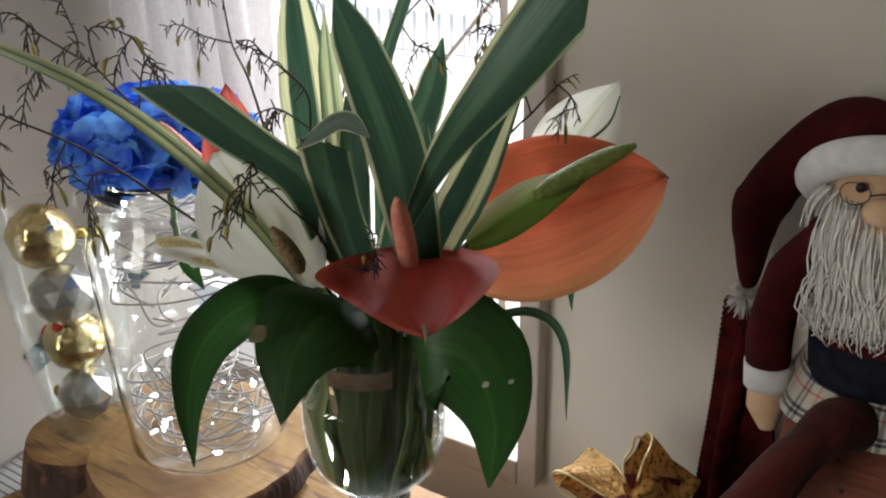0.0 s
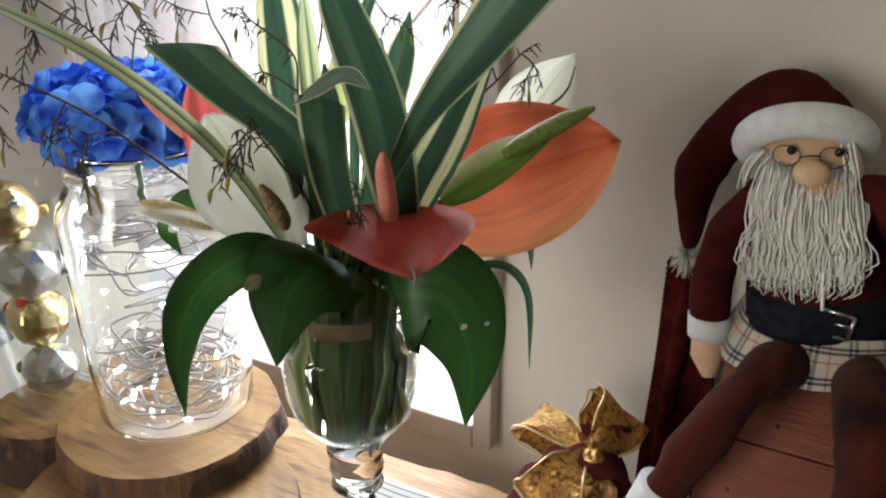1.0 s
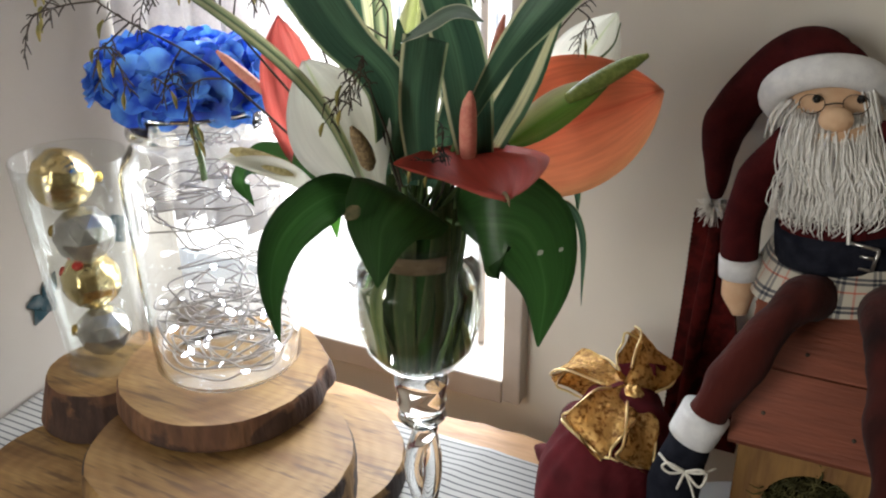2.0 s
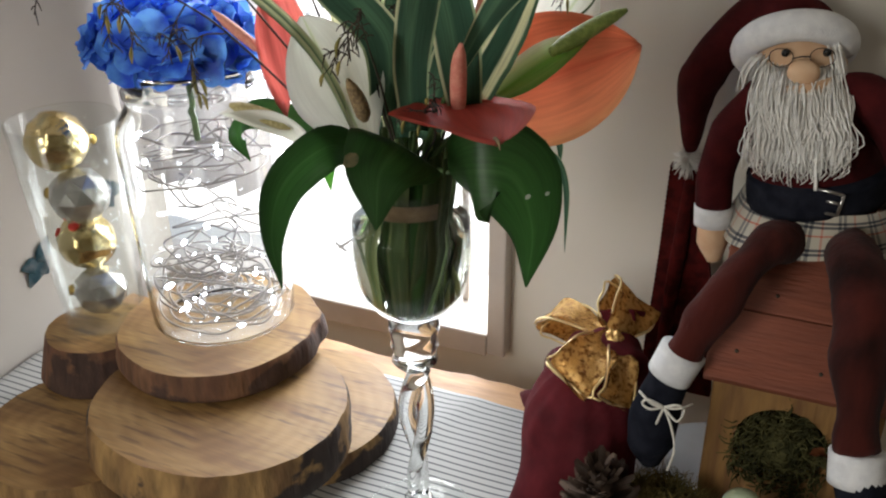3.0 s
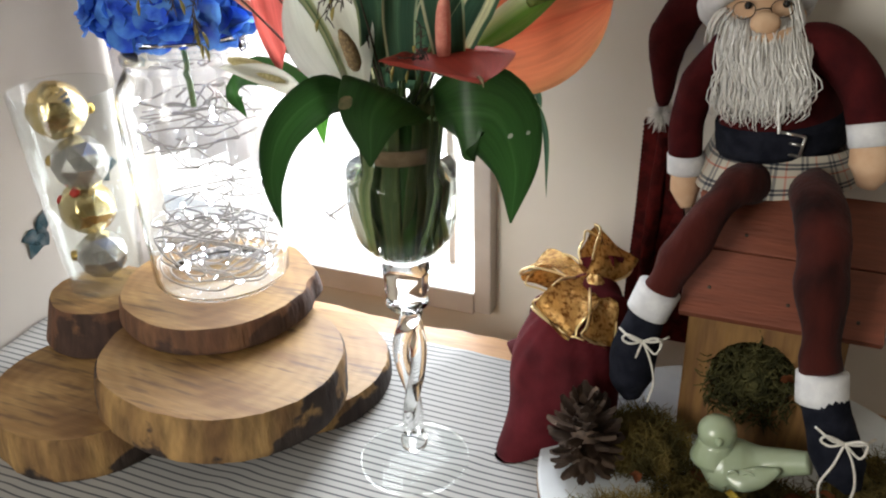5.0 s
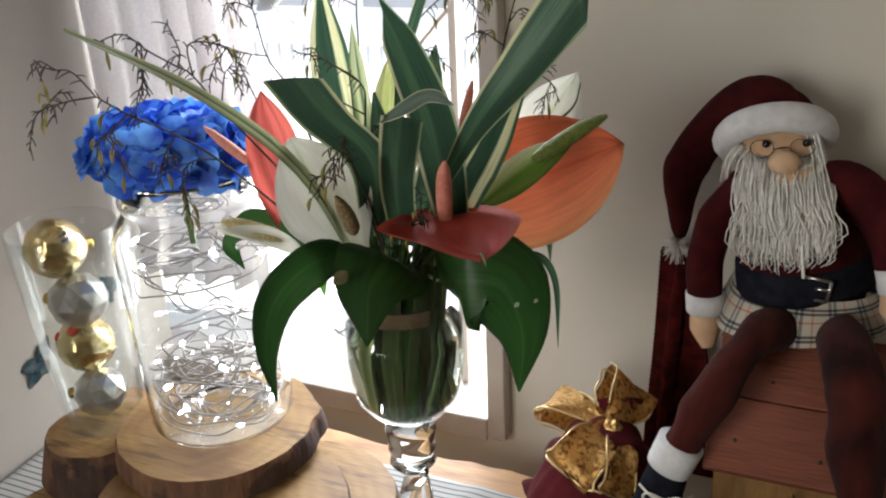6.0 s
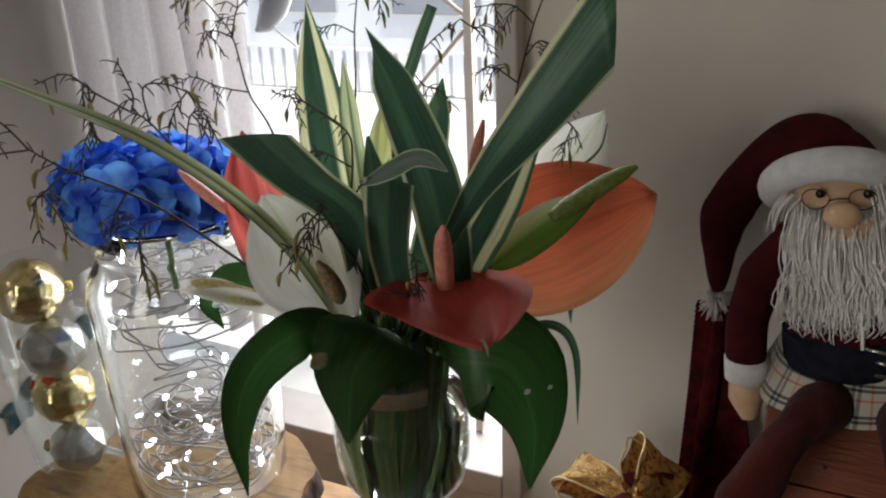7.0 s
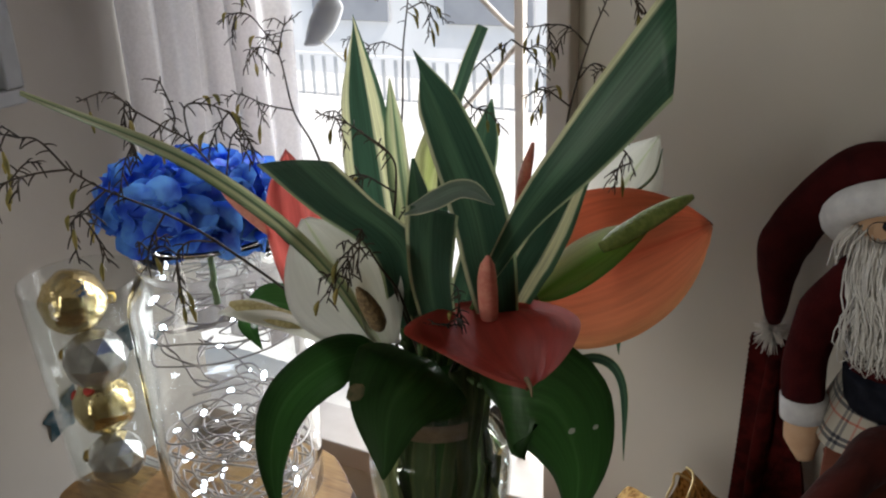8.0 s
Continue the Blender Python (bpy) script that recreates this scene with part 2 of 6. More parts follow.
def striped_cloth(name):
    m = material(name, rough=0.9, sheen=0.2)
    nt = m.node_tree
    b = nt.nodes["Principled BSDF"]
    co = nt.nodes.new("ShaderNodeTexCoord")
    n = nt.nodes.new("ShaderNodeTexNoise")
    n.inputs["Scale"].default_value = 9
    nt.links.new(co.outputs["Object"], n.inputs["Vector"])
    sep = nt.nodes.new("ShaderNodeSeparateXYZ")
    nt.links.new(co.outputs["Object"], sep.inputs[0])
    add = nt.nodes.new("ShaderNodeMath")
    add.operation = "MULTIPLY_ADD"
    add.inputs[1].default_value = 0.006
    nt.links.new(n.outputs[0], add.inputs[0])
    nt.links.new(sep.outputs[1], add.inputs[2])
    div = nt.nodes.new("ShaderNodeMath")
    div.operation = "DIVIDE"
    div.inputs[1].default_value = 0.0084
    nt.links.new(add.outputs[0], div.inputs[0])
    fr = nt.nodes.new("ShaderNodeMath")
    fr.operation = "FRACT"
    nt.links.new(div.outputs[0], fr.inputs[0])
    r = nt.nodes.new("ShaderNodeValToRGB")
    els = r.color_ramp.elements
    els[0].position, els[0].color = 0.0, (0.39, 0.39, 0.375, 1)
    els[1].position, els[1].color = 0.70, (0.39, 0.39, 0.375, 1)
    for p, c in ((0.75, (0.075, 0.08, 0.09, 1)), (0.93, (0.075, 0.08, 0.09, 1)), (0.99, (0.39, 0.39, 0.375, 1))):
        e = els.new(p)
        e.color = c
    nt.links.new(fr.outputs[0], r.inputs[0])
    nt.links.new(r.outputs[0], b.inputs["Base Color"])
    wv = nt.nodes.new("ShaderNodeTexNoise")
    wv.inputs["Scale"].default_value, wv.inputs["Detail"].default_value = 900, 2
    nt.links.new(co.outputs["Object"], wv.inputs["Vector"])
    bp = nt.nodes.new("ShaderNodeBump")
    bp.inputs["Strength"].default_value, bp.inputs["Distance"].default_value = 0.5, 0.0006
    nt.links.new(wv.outputs[0], bp.inputs["Height"])
    nt.links.new(bp.outputs[0], b.inputs["Normal"])
    return m


def plaid(name):
    """Cream, navy and red check, by the UV map in metres."""
    m = material(name, rough=0.9, sheen=0.3)
    nt = m.node_tree
    b = nt.nodes["Principled BSDF"]
    uv = nt.nodes.new("ShaderNodeUVMap")
    sep = nt.nodes.new("ShaderNodeSeparateXYZ")
    nt.links.new(uv.outputs[0], sep.inputs[0])
    last = None
    for axis in (0, 1):
        d = nt.nodes.new("ShaderNodeMath")
        d.operation = "DIVIDE"
        d.inputs[1].default_value = 0.026
        nt.links.new(sep.outputs[axis], d.inputs[0])
        f = nt.nodes.new("ShaderNodeMath")
        f.operation = "FRACT"
        nt.links.new(d.outputs[0], f.inputs[0])
        r = nt.nodes.new("ShaderNodeValToRGB")
        r.color_ramp.interpolation = "CONSTANT"
        els = r.color_ramp.elements
        els[0].position, els[0].color = 0, (0.46, 0.43, 0.37, 1)
        els[1].position, els[1].color = 0.30, (0.012, 0.018, 0.035, 1)
        for p, c in ((0.40, (0.46, 0.43, 0.37, 1)), (0.46, (0.012, 0.018, 0.035, 1)), (0.56, (0.46, 0.43, 0.37, 1)), (0.80, (0.45, 0.12, 0.07, 1)), (0.86, (0.46, 0.43, 0.37, 1))):
            els.new(p).color = c
        nt.links.new(f.outputs[0], r.inputs[0])
        if last:
            mx = nt.nodes.new("ShaderNodeMixRGB")
            mx.blend_type = "MULTIPLY"
            mx.inputs[0].default_value = 0.85
            nt.links.new(last.outputs[0], mx.inputs[1])
            nt.links.new(r.outputs[0], mx.inputs[2])
            gain = nt.nodes.new("ShaderNodeMixRGB")
            gain.blend_type = "ADD"
            gain.inputs[0].default_value = 0.35
            nt.links.new(mx.outputs[0], gain.inputs[1])
            nt.links.new(r.outputs[0], gain.inputs[2])
            nt.links.new(gain.outputs[0], b.inputs["Base Color"])
        last = r
    return m


CREAM, DARK, MIDG, PALE = (0.68, 0.68, 0.46), (0.052, 0.115, 0.070), (0.105, 0.20, 0.115), (0.46, 0.54, 0.33)
M = {
    "wall": material("wall_plaster", (0.74, 0.70, 0.62), 0.9, second=(0.67, 0.63, 0.56), scale=6, mix=(0.3, 0.8), bump=0.15, bump_scale=60),
    # same cream plaster, darkened: the side wall's shade is in this colour
    "side": material("side_plaster_shaded", (0.40, 0.37, 0.33), 0.9, second=(0.36, 0.33, 0.29), scale=5, mix=(0.3, 0.8), bump=0.15, bump_scale=60),
    "paint": material("window_paint", (0.52, 0.47, 0.42), 0.5, second=(0.44, 0.39, 0.34), scale=25, mix=(0.35, 0.75), bump=0.1),
    "plank": material("table_plank", (0.21, 0.100, 0.042), 0.5, second=(0.085, 0.038, 0.017), scale=12, mix=(0.35, 0.7), bump=0.5, bump_scale=40, stretch=(1, 9, 4)),
    "edge": material("live_edge", (0.50, 0.29, 0.14), 0.6, second=(0.24, 0.115, 0.05), scale=14, mix=(0.4, 0.75), bump=0.6, bump_scale=30, stretch=(1, 5, 3)),
    "cloth": striped_cloth("striped_cloth"),
    "curtain": material("curtain_voile", (0.80, 0.775, 0.765), 0.85, second=(0.74, 0.715, 0.705), scale=300, translucent=0.58),
    "wood": wood_face("sawn_wood"),
    "bark": bark("bark"),
    "red_bark": bark("red_brown_bark", 0.54, (0.20, 0.10, 0.05), (0.105, 0.048, 0.028), (0.062, 0.033, 0.024)),
    "glass": glass("clear_glass", (0.985, 1, 0.99)),
    "thin": thin_glass("blown_glass", gloss=0.8),
    "bowl": thin_glass("bowl_glass", gloss=0.55, least=0.02),
    "foot": thin_glass("foot_glass", gloss=0.14, least=0.010),
    "water": glass("water", (0.97, 1, 0.95), 0, 1.33),
    "stem": material("stem", (0.040, 0.080, 0.022), 0.5, second=(0.075, 0.125, 0.036), scale=60),
    "pale_stem": material("pale_stem", (0.28, 0.32, 0.12), 0.5, second=(0.18, 0.24, 0.08), scale=60),
    "base_leaf": leaf_material("leaf_base", [(0.0, (0.12, 0.15, 0.05)), (0.3, (0.055, 0.095, 0.030)), (0.7, (0.075, 0.115, 0.036)), (1.0, (0.13, 0.17, 0.06))], rough=0.5, translucent=0.25, streak=0.35),
    "pale_base": leaf_material("pale_leaf_base", [(0.0, (0.24, 0.27, 0.12)), (0.5, (0.11, 0.16, 0.05)), (1.0, (0.28, 0.31, 0.15))], rough=0.5, translucent=0.3, streak=0.3),
    "sheath": material("tan_sheath", (0.34, 0.25, 0.15), 0.7, second=(0.24, 0.165, 0.09), scale=90, translucent=0.2),
    "twig": material("twig", (0.020, 0.014, 0.010), 0.7, second=(0.05, 0.035, 0.02), scale=120),
    "bud": material("bud", (0.40, 0.32, 0.09), 0.6, second=(0.20, 0.19, 0.05), scale=90, translucent=0.3),
    "striped": leaf_material("striped_leaf", translucent=0.36, stops=[(0.0, CREAM), (0.16, CREAM), (0.2, DARK), (0.62, DARK), (0.66, CREAM), (0.86, CREAM), (0.9, MIDG)]),
    "green_blade": leaf_material("green_blade", translucent=0.36, stops=[(0.0, CREAM), (0.05, CREAM), (0.09, DARK), (0.45, MIDG), (0.55, DARK), (0.93, DARK), (0.96, PALE)]),
    "pale_blade": leaf_material("pale_blade", translucent=0.36, stops=[(0.0, MIDG), (0.2, PALE), (0.45, CREAM), (0.6, MIDG), (0.7, PALE), (1.0, CREAM)]),
    "under": leaf_material("leaf_underside", [(0.0, CREAM), (0.1, (0.16, 0.22, 0.17)), (0.5, (0.22, 0.30, 0.24)), (0.9, (0.16, 0.22, 0.17)), (0.95, CREAM)]),
    "broad": leaf_material("broad_leaf", [(0.0, (0.032, 0.095, 0.022)), (0.46, (0.042, 0.125, 0.028)), (0.5, (0.065, 0.16, 0.045)), (0.54, (0.042, 0.125, 0.028)), (1.0, (0.032, 0.095, 0.022))], rough=0.42, translucent=0.30, coat=0.04, streak=0.18),
    "dried": material("dried_leaf_patch", (0.20, 0.16, 0.07), 0.6, second=(0.10, 0.11, 0.04), scale=200),
    # light showing through torn holes, put in as a pale colour
    "torn": material("torn_hole_light", (0.60, 0.62, 0.55), 0.5, second=(0.4, 0.45, 0.35), scale=300),
    "young": leaf_material("young_leaf", [(0.0, (0.07, 0.25, 0.03)), (0.5, (0.12, 0.33, 0.05)), (1.0, (0.07, 0.25, 0.03))], translucent=0.4),
    "red": leaf_material("red_spathe", [(0.0, (0.70, 0.165, 0.125)), (0.12, (0.64, 0.105, 0.085)), (0.48, (0.66, 0.13, 0.105)), (0.52, (0.66, 0.13, 0.105)), (0.88, (0.64, 0.105, 0.085)), (1.0, (0.70, 0.165, 0.125))], rough=0.5, translucent=0.26, coat=0.0, noise_amount=0.02, streak=0.10),
    "orange": leaf_material("orange_spathe", [(0.0, (0.68, 0.21, 0.10)), (0.45, (0.72, 0.25, 0.13)), (0.5, (0.60, 0.16, 0.08)), (0.55, (0.72, 0.25, 0.13)), (0.9, (0.74, 0.34, 0.18)), (1.0, (0.76, 0.42, 0.22))], rough=0.4, translucent=0.3, noise_amount=0.03, streak=0.12),
    "coral": leaf_material("coral_spathe", [(0.0, (0.62, 0.17, 0.14)), (0.5, (0.54, 0.14, 0.12)), (1.0, (0.64, 0.20, 0.16))], rough=0.4, translucent=0.35, streak=0.12),
    "pink": material("pink_spadix", (0.64, 0.22, 0.17), 0.5, second=(0.70, 0.30, 0.22), scale=300, bump=0.5, bump_scale=700),
    "white": leaf_material("white_spathe", [(0.0, (0.86, 0.86, 0.80)), (0.46, (0.82, 0.83, 0.75)), (0.5, (0.62, 0.68, 0.46)), (0.54, (0.82, 0.83, 0.75)), (1.0, (0.86, 0.86, 0.80))], rough=0.45, translucent=0.36, noise_amount=0.02, streak=0.05),
    "green_white": leaf_material("green_white_spathe", [(0.0, (0.68, 0.72, 0.56)), (0.20, (0.52, 0.62, 0.32)), (0.45, (0.20, 0.42, 0.08)), (0.75, (0.30, 0.50, 0.13)), (1.0, (0.14, 0.32, 0.06))], translucent=0.45, streak=0.12),
    "pale_bud": leaf_material("pale_bud", [(0.0, (0.66, 0.66, 0.40)), (0.5, (0.50, 0.54, 0.24)), (1.0, (0.68, 0.68, 0.44))], rough=0.5, translucent=0.3, streak=0.12),
    "spadix": material("cream_spadix", (0.62, 0.54, 0.28), 0.7, second=(0.46, 0.38, 0.17), scale=400, bump=1.0, bump_scale=500),
    "brown_spadix": material("brown_spadix", (0.30, 0.21, 0.10), 0.7, second=(0.18, 0.12, 0.06), scale=400, bump=1.0, bump_scale=500),
    "olive": material("olive_spadix", (0.14, 0.19, 0.035), 0.5, second=(0.22, 0.27, 0.06), scale=300, bump=0.6, bump_scale=600),
    "blue": material("blue_petal", (0.018, 0.085, 0.58), 0.6, second=(0.14, 0.40, 0.88), scale=32, mix=(0.42, 0.64), translucent=0.3, vary=0.35),
    "gold": material("gold_mirror", (0.72, 0.56, 0.26), 0.12, 1.0, second=(0.78, 0.66, 0.38), scale=60, bump=1.0, bump_scale=95),
    "silver": material("silver_facets", (0.62, 0.62, 0.60), 0.22, 0.85, second=(0.45, 0.44, 0.42), scale=40),
    "cap": material("gold_cap", (0.55, 0.38, 0.10), 0.25, 1.0),
    "redspot": material("red_dot", (0.5, 0.03, 0.02), 0.4),
    "wire": material("silver_wire", (0.30, 0.275, 0.26), 0.32, 0.4),
    "led": emitter("led", (0.78, 0.86, 1.0), 9.0),
    "felt_red": material("red_felt", (0.066, 0.0075, 0.008), 0.95, second=(0.030, 0.004, 0.005), scale=60, mix=(0.3, 0.75), bump=0.4, bump_scale=500, sheen=0.0, spec=0.12),
    "stocking": material("red_knit", (0.080, 0.0078, 0.007), 0.95, second=(0.036, 0.0045, 0.004), scale=80, bump=0.5, bump_scale=600, sheen=0.0, spec=0.12),
    "velvet": material("maroon_velvet", (0.056, 0.010, 0.007), 0.9, second=(0.010, 0.0026, 0.002), scale=30, mix=(0.38, 0.66), bump=0.5, bump_scale=200, sheen=0.05, stretch=(1, 1, 0.3), spec=0.12),
    "white_felt": material("white_felt", (0.68, 0.68, 0.68), 0.95, second=(0.60, 0.60, 0.61), scale=90, bump=0.4, bump_scale=600, sheen=0.1, spec=0.12),
    "navy": material("navy_felt", (0.006, 0.007, 0.012), 0.95, second=(0.012, 0.013, 0.020), scale=80, bump=0.4, bump_scale=600, sheen=0.0, spec=0.12),
    "skin": material("doll_cloth_skin", (0.62, 0.42, 0.27), 0.9, second=(0.58, 0.37, 0.23), scale=60, bump=0.2, bump_scale=600, spec=0.12),
    "yarn": material("white_yarn", (0.80, 0.78, 0.74), 0.95, second=(0.70, 0.68, 0.64), scale=200, bump=0.4, bump_scale=900, spec=0.12),
    "string": material("cotton_string", (0.72, 0.69, 0.62), 0.9, second=(0.6, 0.57, 0.5), scale=400, bump=0.5, bump_scale=1500),
    "eye": material("black_bead", (0.01, 0.01, 0.01), 0.2),
    "buckle": material("buckle_metal", (0.45, 0.44, 0.42), 0.3, 1.0),
    "plaid": plaid("plaid_cloth"),
    "burgundy": material("burgundy_satin", (0.108, 0.013, 0.018), 0.8, second=(0.042, 0.006, 0.008), scale=26, mix=(0.35, 0.7), bump=0.6, bump_scale=45, sheen=0.0, spec=0.12),
    "lace": material("gold_lace", (0.36, 0.17, 0.045), 0.26, 0.75, second=(0.88, 0.58, 0.22), scale=230, mix=(0.36, 0.52), bump=1.0, bump_scale=260, translucent=0.15),
    "gold_trim": material("gold_trim", (0.72, 0.56, 0.28), 0.3, 0.7),
    "gold_ribbon": material("gold_ribbon", (0.60, 0.42, 0.05), 0.35, 0.6, second=(0.4, 0.26, 0.03), scale=90, bump=0.5),
    "roof": material("red_roof_board", (0.225, 0.064, 0.032), 0.65, second=(0.155, 0.043, 0.022), scale=18, mix=(0.3, 0.75), bump=0.5, bump_scale=50, stretch=(1, 8, 8)),
    "ochre": material("ochre_board", (0.24, 0.125, 0.036), 0.65, second=(0.13, 0.058, 0.018), scale=16, mix=(0.35, 0.7), bump=0.4, bump_scale=50, stretch=(8, 8, 1)),
    "plate": material("white_board", (0.72, 0.76, 0.78), 0.35, second=(0.65, 0.69, 0.71), scale=20, bump=0.05),
    "plate_edge": material("board_edge", (0.30, 0.20, 0.12), 0.8, second=(0.2, 0.13, 0.08), scale=60),
    "moss": material("moss", (0.245, 0.180, 0.056), 0.95, second=(0.078, 0.064, 0.022), scale=38, mix=(0.40, 0.60), vary=0.45, spec=0.12),
    "nest": material("nest_moss", (0.085, 0.078, 0.030), 0.95, second=(0.030, 0.030, 0.012), scale=60, vary=0.4, spec=0.12),
    "dry_leaf": material("dry_leaf", (0.24, 0.075, 0.022), 0.8, second=(0.14, 0.04, 0.014), scale=50, translucent=0.2),
    "cone": material("pine_cone", (0.070, 0.045, 0.032), 0.75, second=(0.19, 0.125, 0.085), scale=120, mix=(0.4, 0.7), vary=0.3),
    "celadon": material("celadon_glaze", (0.36, 0.42, 0.29), 0.34, second=(0.30, 0.37, 0.22), scale=30, mix=(0.3, 0.8), coat=0.6, bump=0.2, bump_scale=90),
    "teal": material("teal_paint", (0.020, 0.075, 0.095), 0.7, second=(0.12, 0.15, 0.16), scale=60, mix=(0.45, 0.62)),
    "frame": material("grey_frame", (0.30, 0.31, 0.32), 0.5, second=(0.26, 0.27, 0.28), scale=30),
    "out_wall": material("white_render", (0.80, 0.80, 0.79), 0.9, second=(0.74, 0.74, 0.73), scale=3),
    "soffit": material("grey_soffit", (0.34, 0.35, 0.37), 0.9, second=(0.30, 0.31, 0.33), scale=4),
    "rail": material("painted_rail", (0.48, 0.49, 0.50), 0.6, second=(0.42, 0.43, 0.44), scale=20),
    "ground": material("pale_paving", (0.70, 0.68, 0.64), 0.9, second=(0.6, 0.58, 0.55), scale=4),
    "floor": material("floor_tile", (0.32, 0.24, 0.18), 0.5, second=(0.26, 0.19, 0.14), scale=5),
    "ceil": material("ceiling_white", (0.72, 0.70, 0.66), 0.9, second=(0.68, 0.66, 0.62), scale=5),
}

# ---------- building helpers ----------


def part(name, bm, mat, parent=None, label="", smooth=True):
    me = bpy.data.meshes.new(name)
    bmesh.ops.recalc_face_normals(bm, faces=bm.faces)
    for f in bm.faces:
        f.smooth = smooth
    bm.to_mesh(me)
    bm.free()
    for one in mat if isinstance(mat, (list, tuple)) else [mat]:
        me.materials.append(M[one])
    ob = new(name, me)
    if parent:
        ob.parent = parent
        ob.matrix_parent_inverse = parent.matrix_world.inverted()
    if label:
        tagged(ob, label)
    return ob


def thing(name, at, label, category, group=""):
    ob = new(name)
    ob.empty_display_size = 0.02
    ob.matrix_world = Matrix.Translation(at)
    return tagged(ob, label, category, group)


def V(*p):
    return Vector(p)


def smooth_line(points, n):
    """n + 1 points on a Catmull-Rom curve through the points."""
    p = [Vector(q) for q in points]
    p = [2 * p[0] - p[1]] + p + [2 * p[-1] - p[-2]]
    out = []
    k = len(p) - 3
    for i in range(n + 1):
        s = min(i / n * k, k - 1e-6)
        j, t = int(s), s - int(s)
        a, b, c, d = p[j:j + 4]
        out.append(0.5 * ((2 * b) + (c - a) * t + (2 * a - 5 * b + 4 * c - d) * t * t + (3 * b - a - 3 * c + d) * t ** 3))
    return out


def box(bm, lo, hi, bevel=0.0, mat=0):
    made = bmesh.ops.create_cube(bm, size=1)["verts"]
    size = [hi[i] - lo[i] for i in range(3)]
    for v in made:
        v.co = Vector([lo[i] + (v.co[i] + 0.5) * size[i] for i in range(3)])
    faces = {f for v in made for f in v.link_faces}
    for f in faces:
        f.material_index = mat
    if bevel:
        bmesh.ops.bevel(bm, geom=list({e for f in faces for e in f.edges}), offset=bevel, segments=2, affect="EDGES", profile=0.5)
    return bm


def tube(bm, points, radii, seg=8, n=None, mat=0, flat=1.0):
    """A round rod along a smooth line, with closed ends."""
    n = n or max(4, 4 * (len(points) - 1))
    line = smooth_line(points, n)
    rings = []
    side = None
    for i, p in enumerate(line):
        tan = (line[min(i + 1, n)] - line[max(i - 1, 0)]).normalized()
        if side is None:
            side = tan.orthogonal().normalized()
        side = (side - tan * side.dot(tan)).normalized()
        up = tan.cross(side)
        if isinstance(radii, (int, float)):
            r = radii
        else:
            s = i / n * (len(radii) - 1)
            j = min(int(s), len(radii) - 2)
            r = radii[j] + (radii[j + 1] - radii[j]) * (s - j)
        rings.append([bm.verts.new(p + side * r * math.cos(a) + up * r * flat * math.sin(a)) for a in (2 * math.pi * k / seg for k in range(seg))])
    for a, b in zip(rings, rings[1:]):
        for k in range(seg):
            bm.faces.new((a[k], a[(k + 1) % seg], b[(k + 1) % seg], b[k])).material_index = mat
    bm.faces.new(rings[0][::-1]).material_index = mat
    bm.faces.new(rings[-1]).material_index = mat
    return bm


def revolve(bm, profile, at=(0, 0, 0), seg=48, mat=0):
    """Turns (radius, height) pairs about an upright axis; a zero radius closes the end."""
    rings = []
    for r, z in profile:
        if r < 1e-6:
            rings.append([bm.verts.new((at[0], at[1], at[2] + z))])
        else:
            rings.append([bm.verts.new((at[0] + r * math.cos(a), at[1] + r * math.sin(a), at[2] + z)) for a in (2 * math.pi * k / seg for k in range(seg))])
    for a, b in zip(rings, rings[1:]):
        for k in range(seg):
            q = (k + 1) % seg
            if len(a) == 1 and len(b) == 1:
                continue
            if len(a) == 1:
                bm.faces.new((a[0], b[q], b[k])).material_index = mat
            elif len(b) == 1:
                bm.faces.new((a[k], a[q], b[0])).material_index = mat
            else:
                bm.faces.new((a[k], a[q], b[q], b[k])).material_index = mat
    return bm


def sheet(bm, rows, thick=0.0, uvs=None, mat=0):
    """A surface through rows of points, with a UV map (across, along) and, if asked, a thickness."""
    uv = bm.loops.layers.uv.verify()
    grid = [[bm.verts.new(p) for p in row] for row in rows]
    nv, nu = len(rows) - 1, len(rows[0]) - 1
    faces = []
    for i in range(nv):
        for j in range(nu):
            f = bm.faces.new((grid[i][j], grid[i][j + 1], grid[i + 1][j + 1], grid[i + 1][j]))
            f.material_index = mat
            for loop, (a, b) in zip(f.loops, ((j, i), (j + 1, i), (j + 1, i + 1), (j, i + 1))):
                loop[uv].uv = uvs(a / nu, b / nv) if uvs else (a / nu, b / nv)
            faces.append(f)
    if thick:
        bmesh.ops.solidify(bm, geom=faces, thickness=thick)
    return bm


def blade(points, width, facing, profile=(0.5, 0.9, 1.0, 0.85, 0.05), cup=0.15, twist=0.0, n=18, thick=0.0007, wave=0.0, cut=0.0):
    """A strap leaf along a smooth line; facing is the way its upper side looks."""
    bm = bmesh.new()
    line = smooth_line(points, n)
    rows = []
    for i, p in enumerate(line):
        s = i / n
        tan = (line[min(i + 1, n)] - line[max(i - 1, 0)]).normalized()
        f = Vector(facing)
        across = tan.cross(f).normalized()
        across = Matrix.Rotation(radians(twist) * s, 3, tan) @ across
        up = across.cross(tan).normalized()
        k = s * (len(profile) - 1)
        j = min(int(k), len(profile) - 2)
        w = width * (profile[j] + (profile[j + 1] - profile[j]) * (k - j)) / 2
        row = []
        for a in range(9):
            u = a / 4 - 1
            q = p + across * w * u + up * (cup * w * (u * u - 0.4)) + up * wave * math.sin(s * 17 + u * 2) * abs(u)
            q += tan * cut * u * max(0, s - 0.8) / 0.2
            row.append(q)
        rows.append(row)
    return sheet(bm, rows, thick)


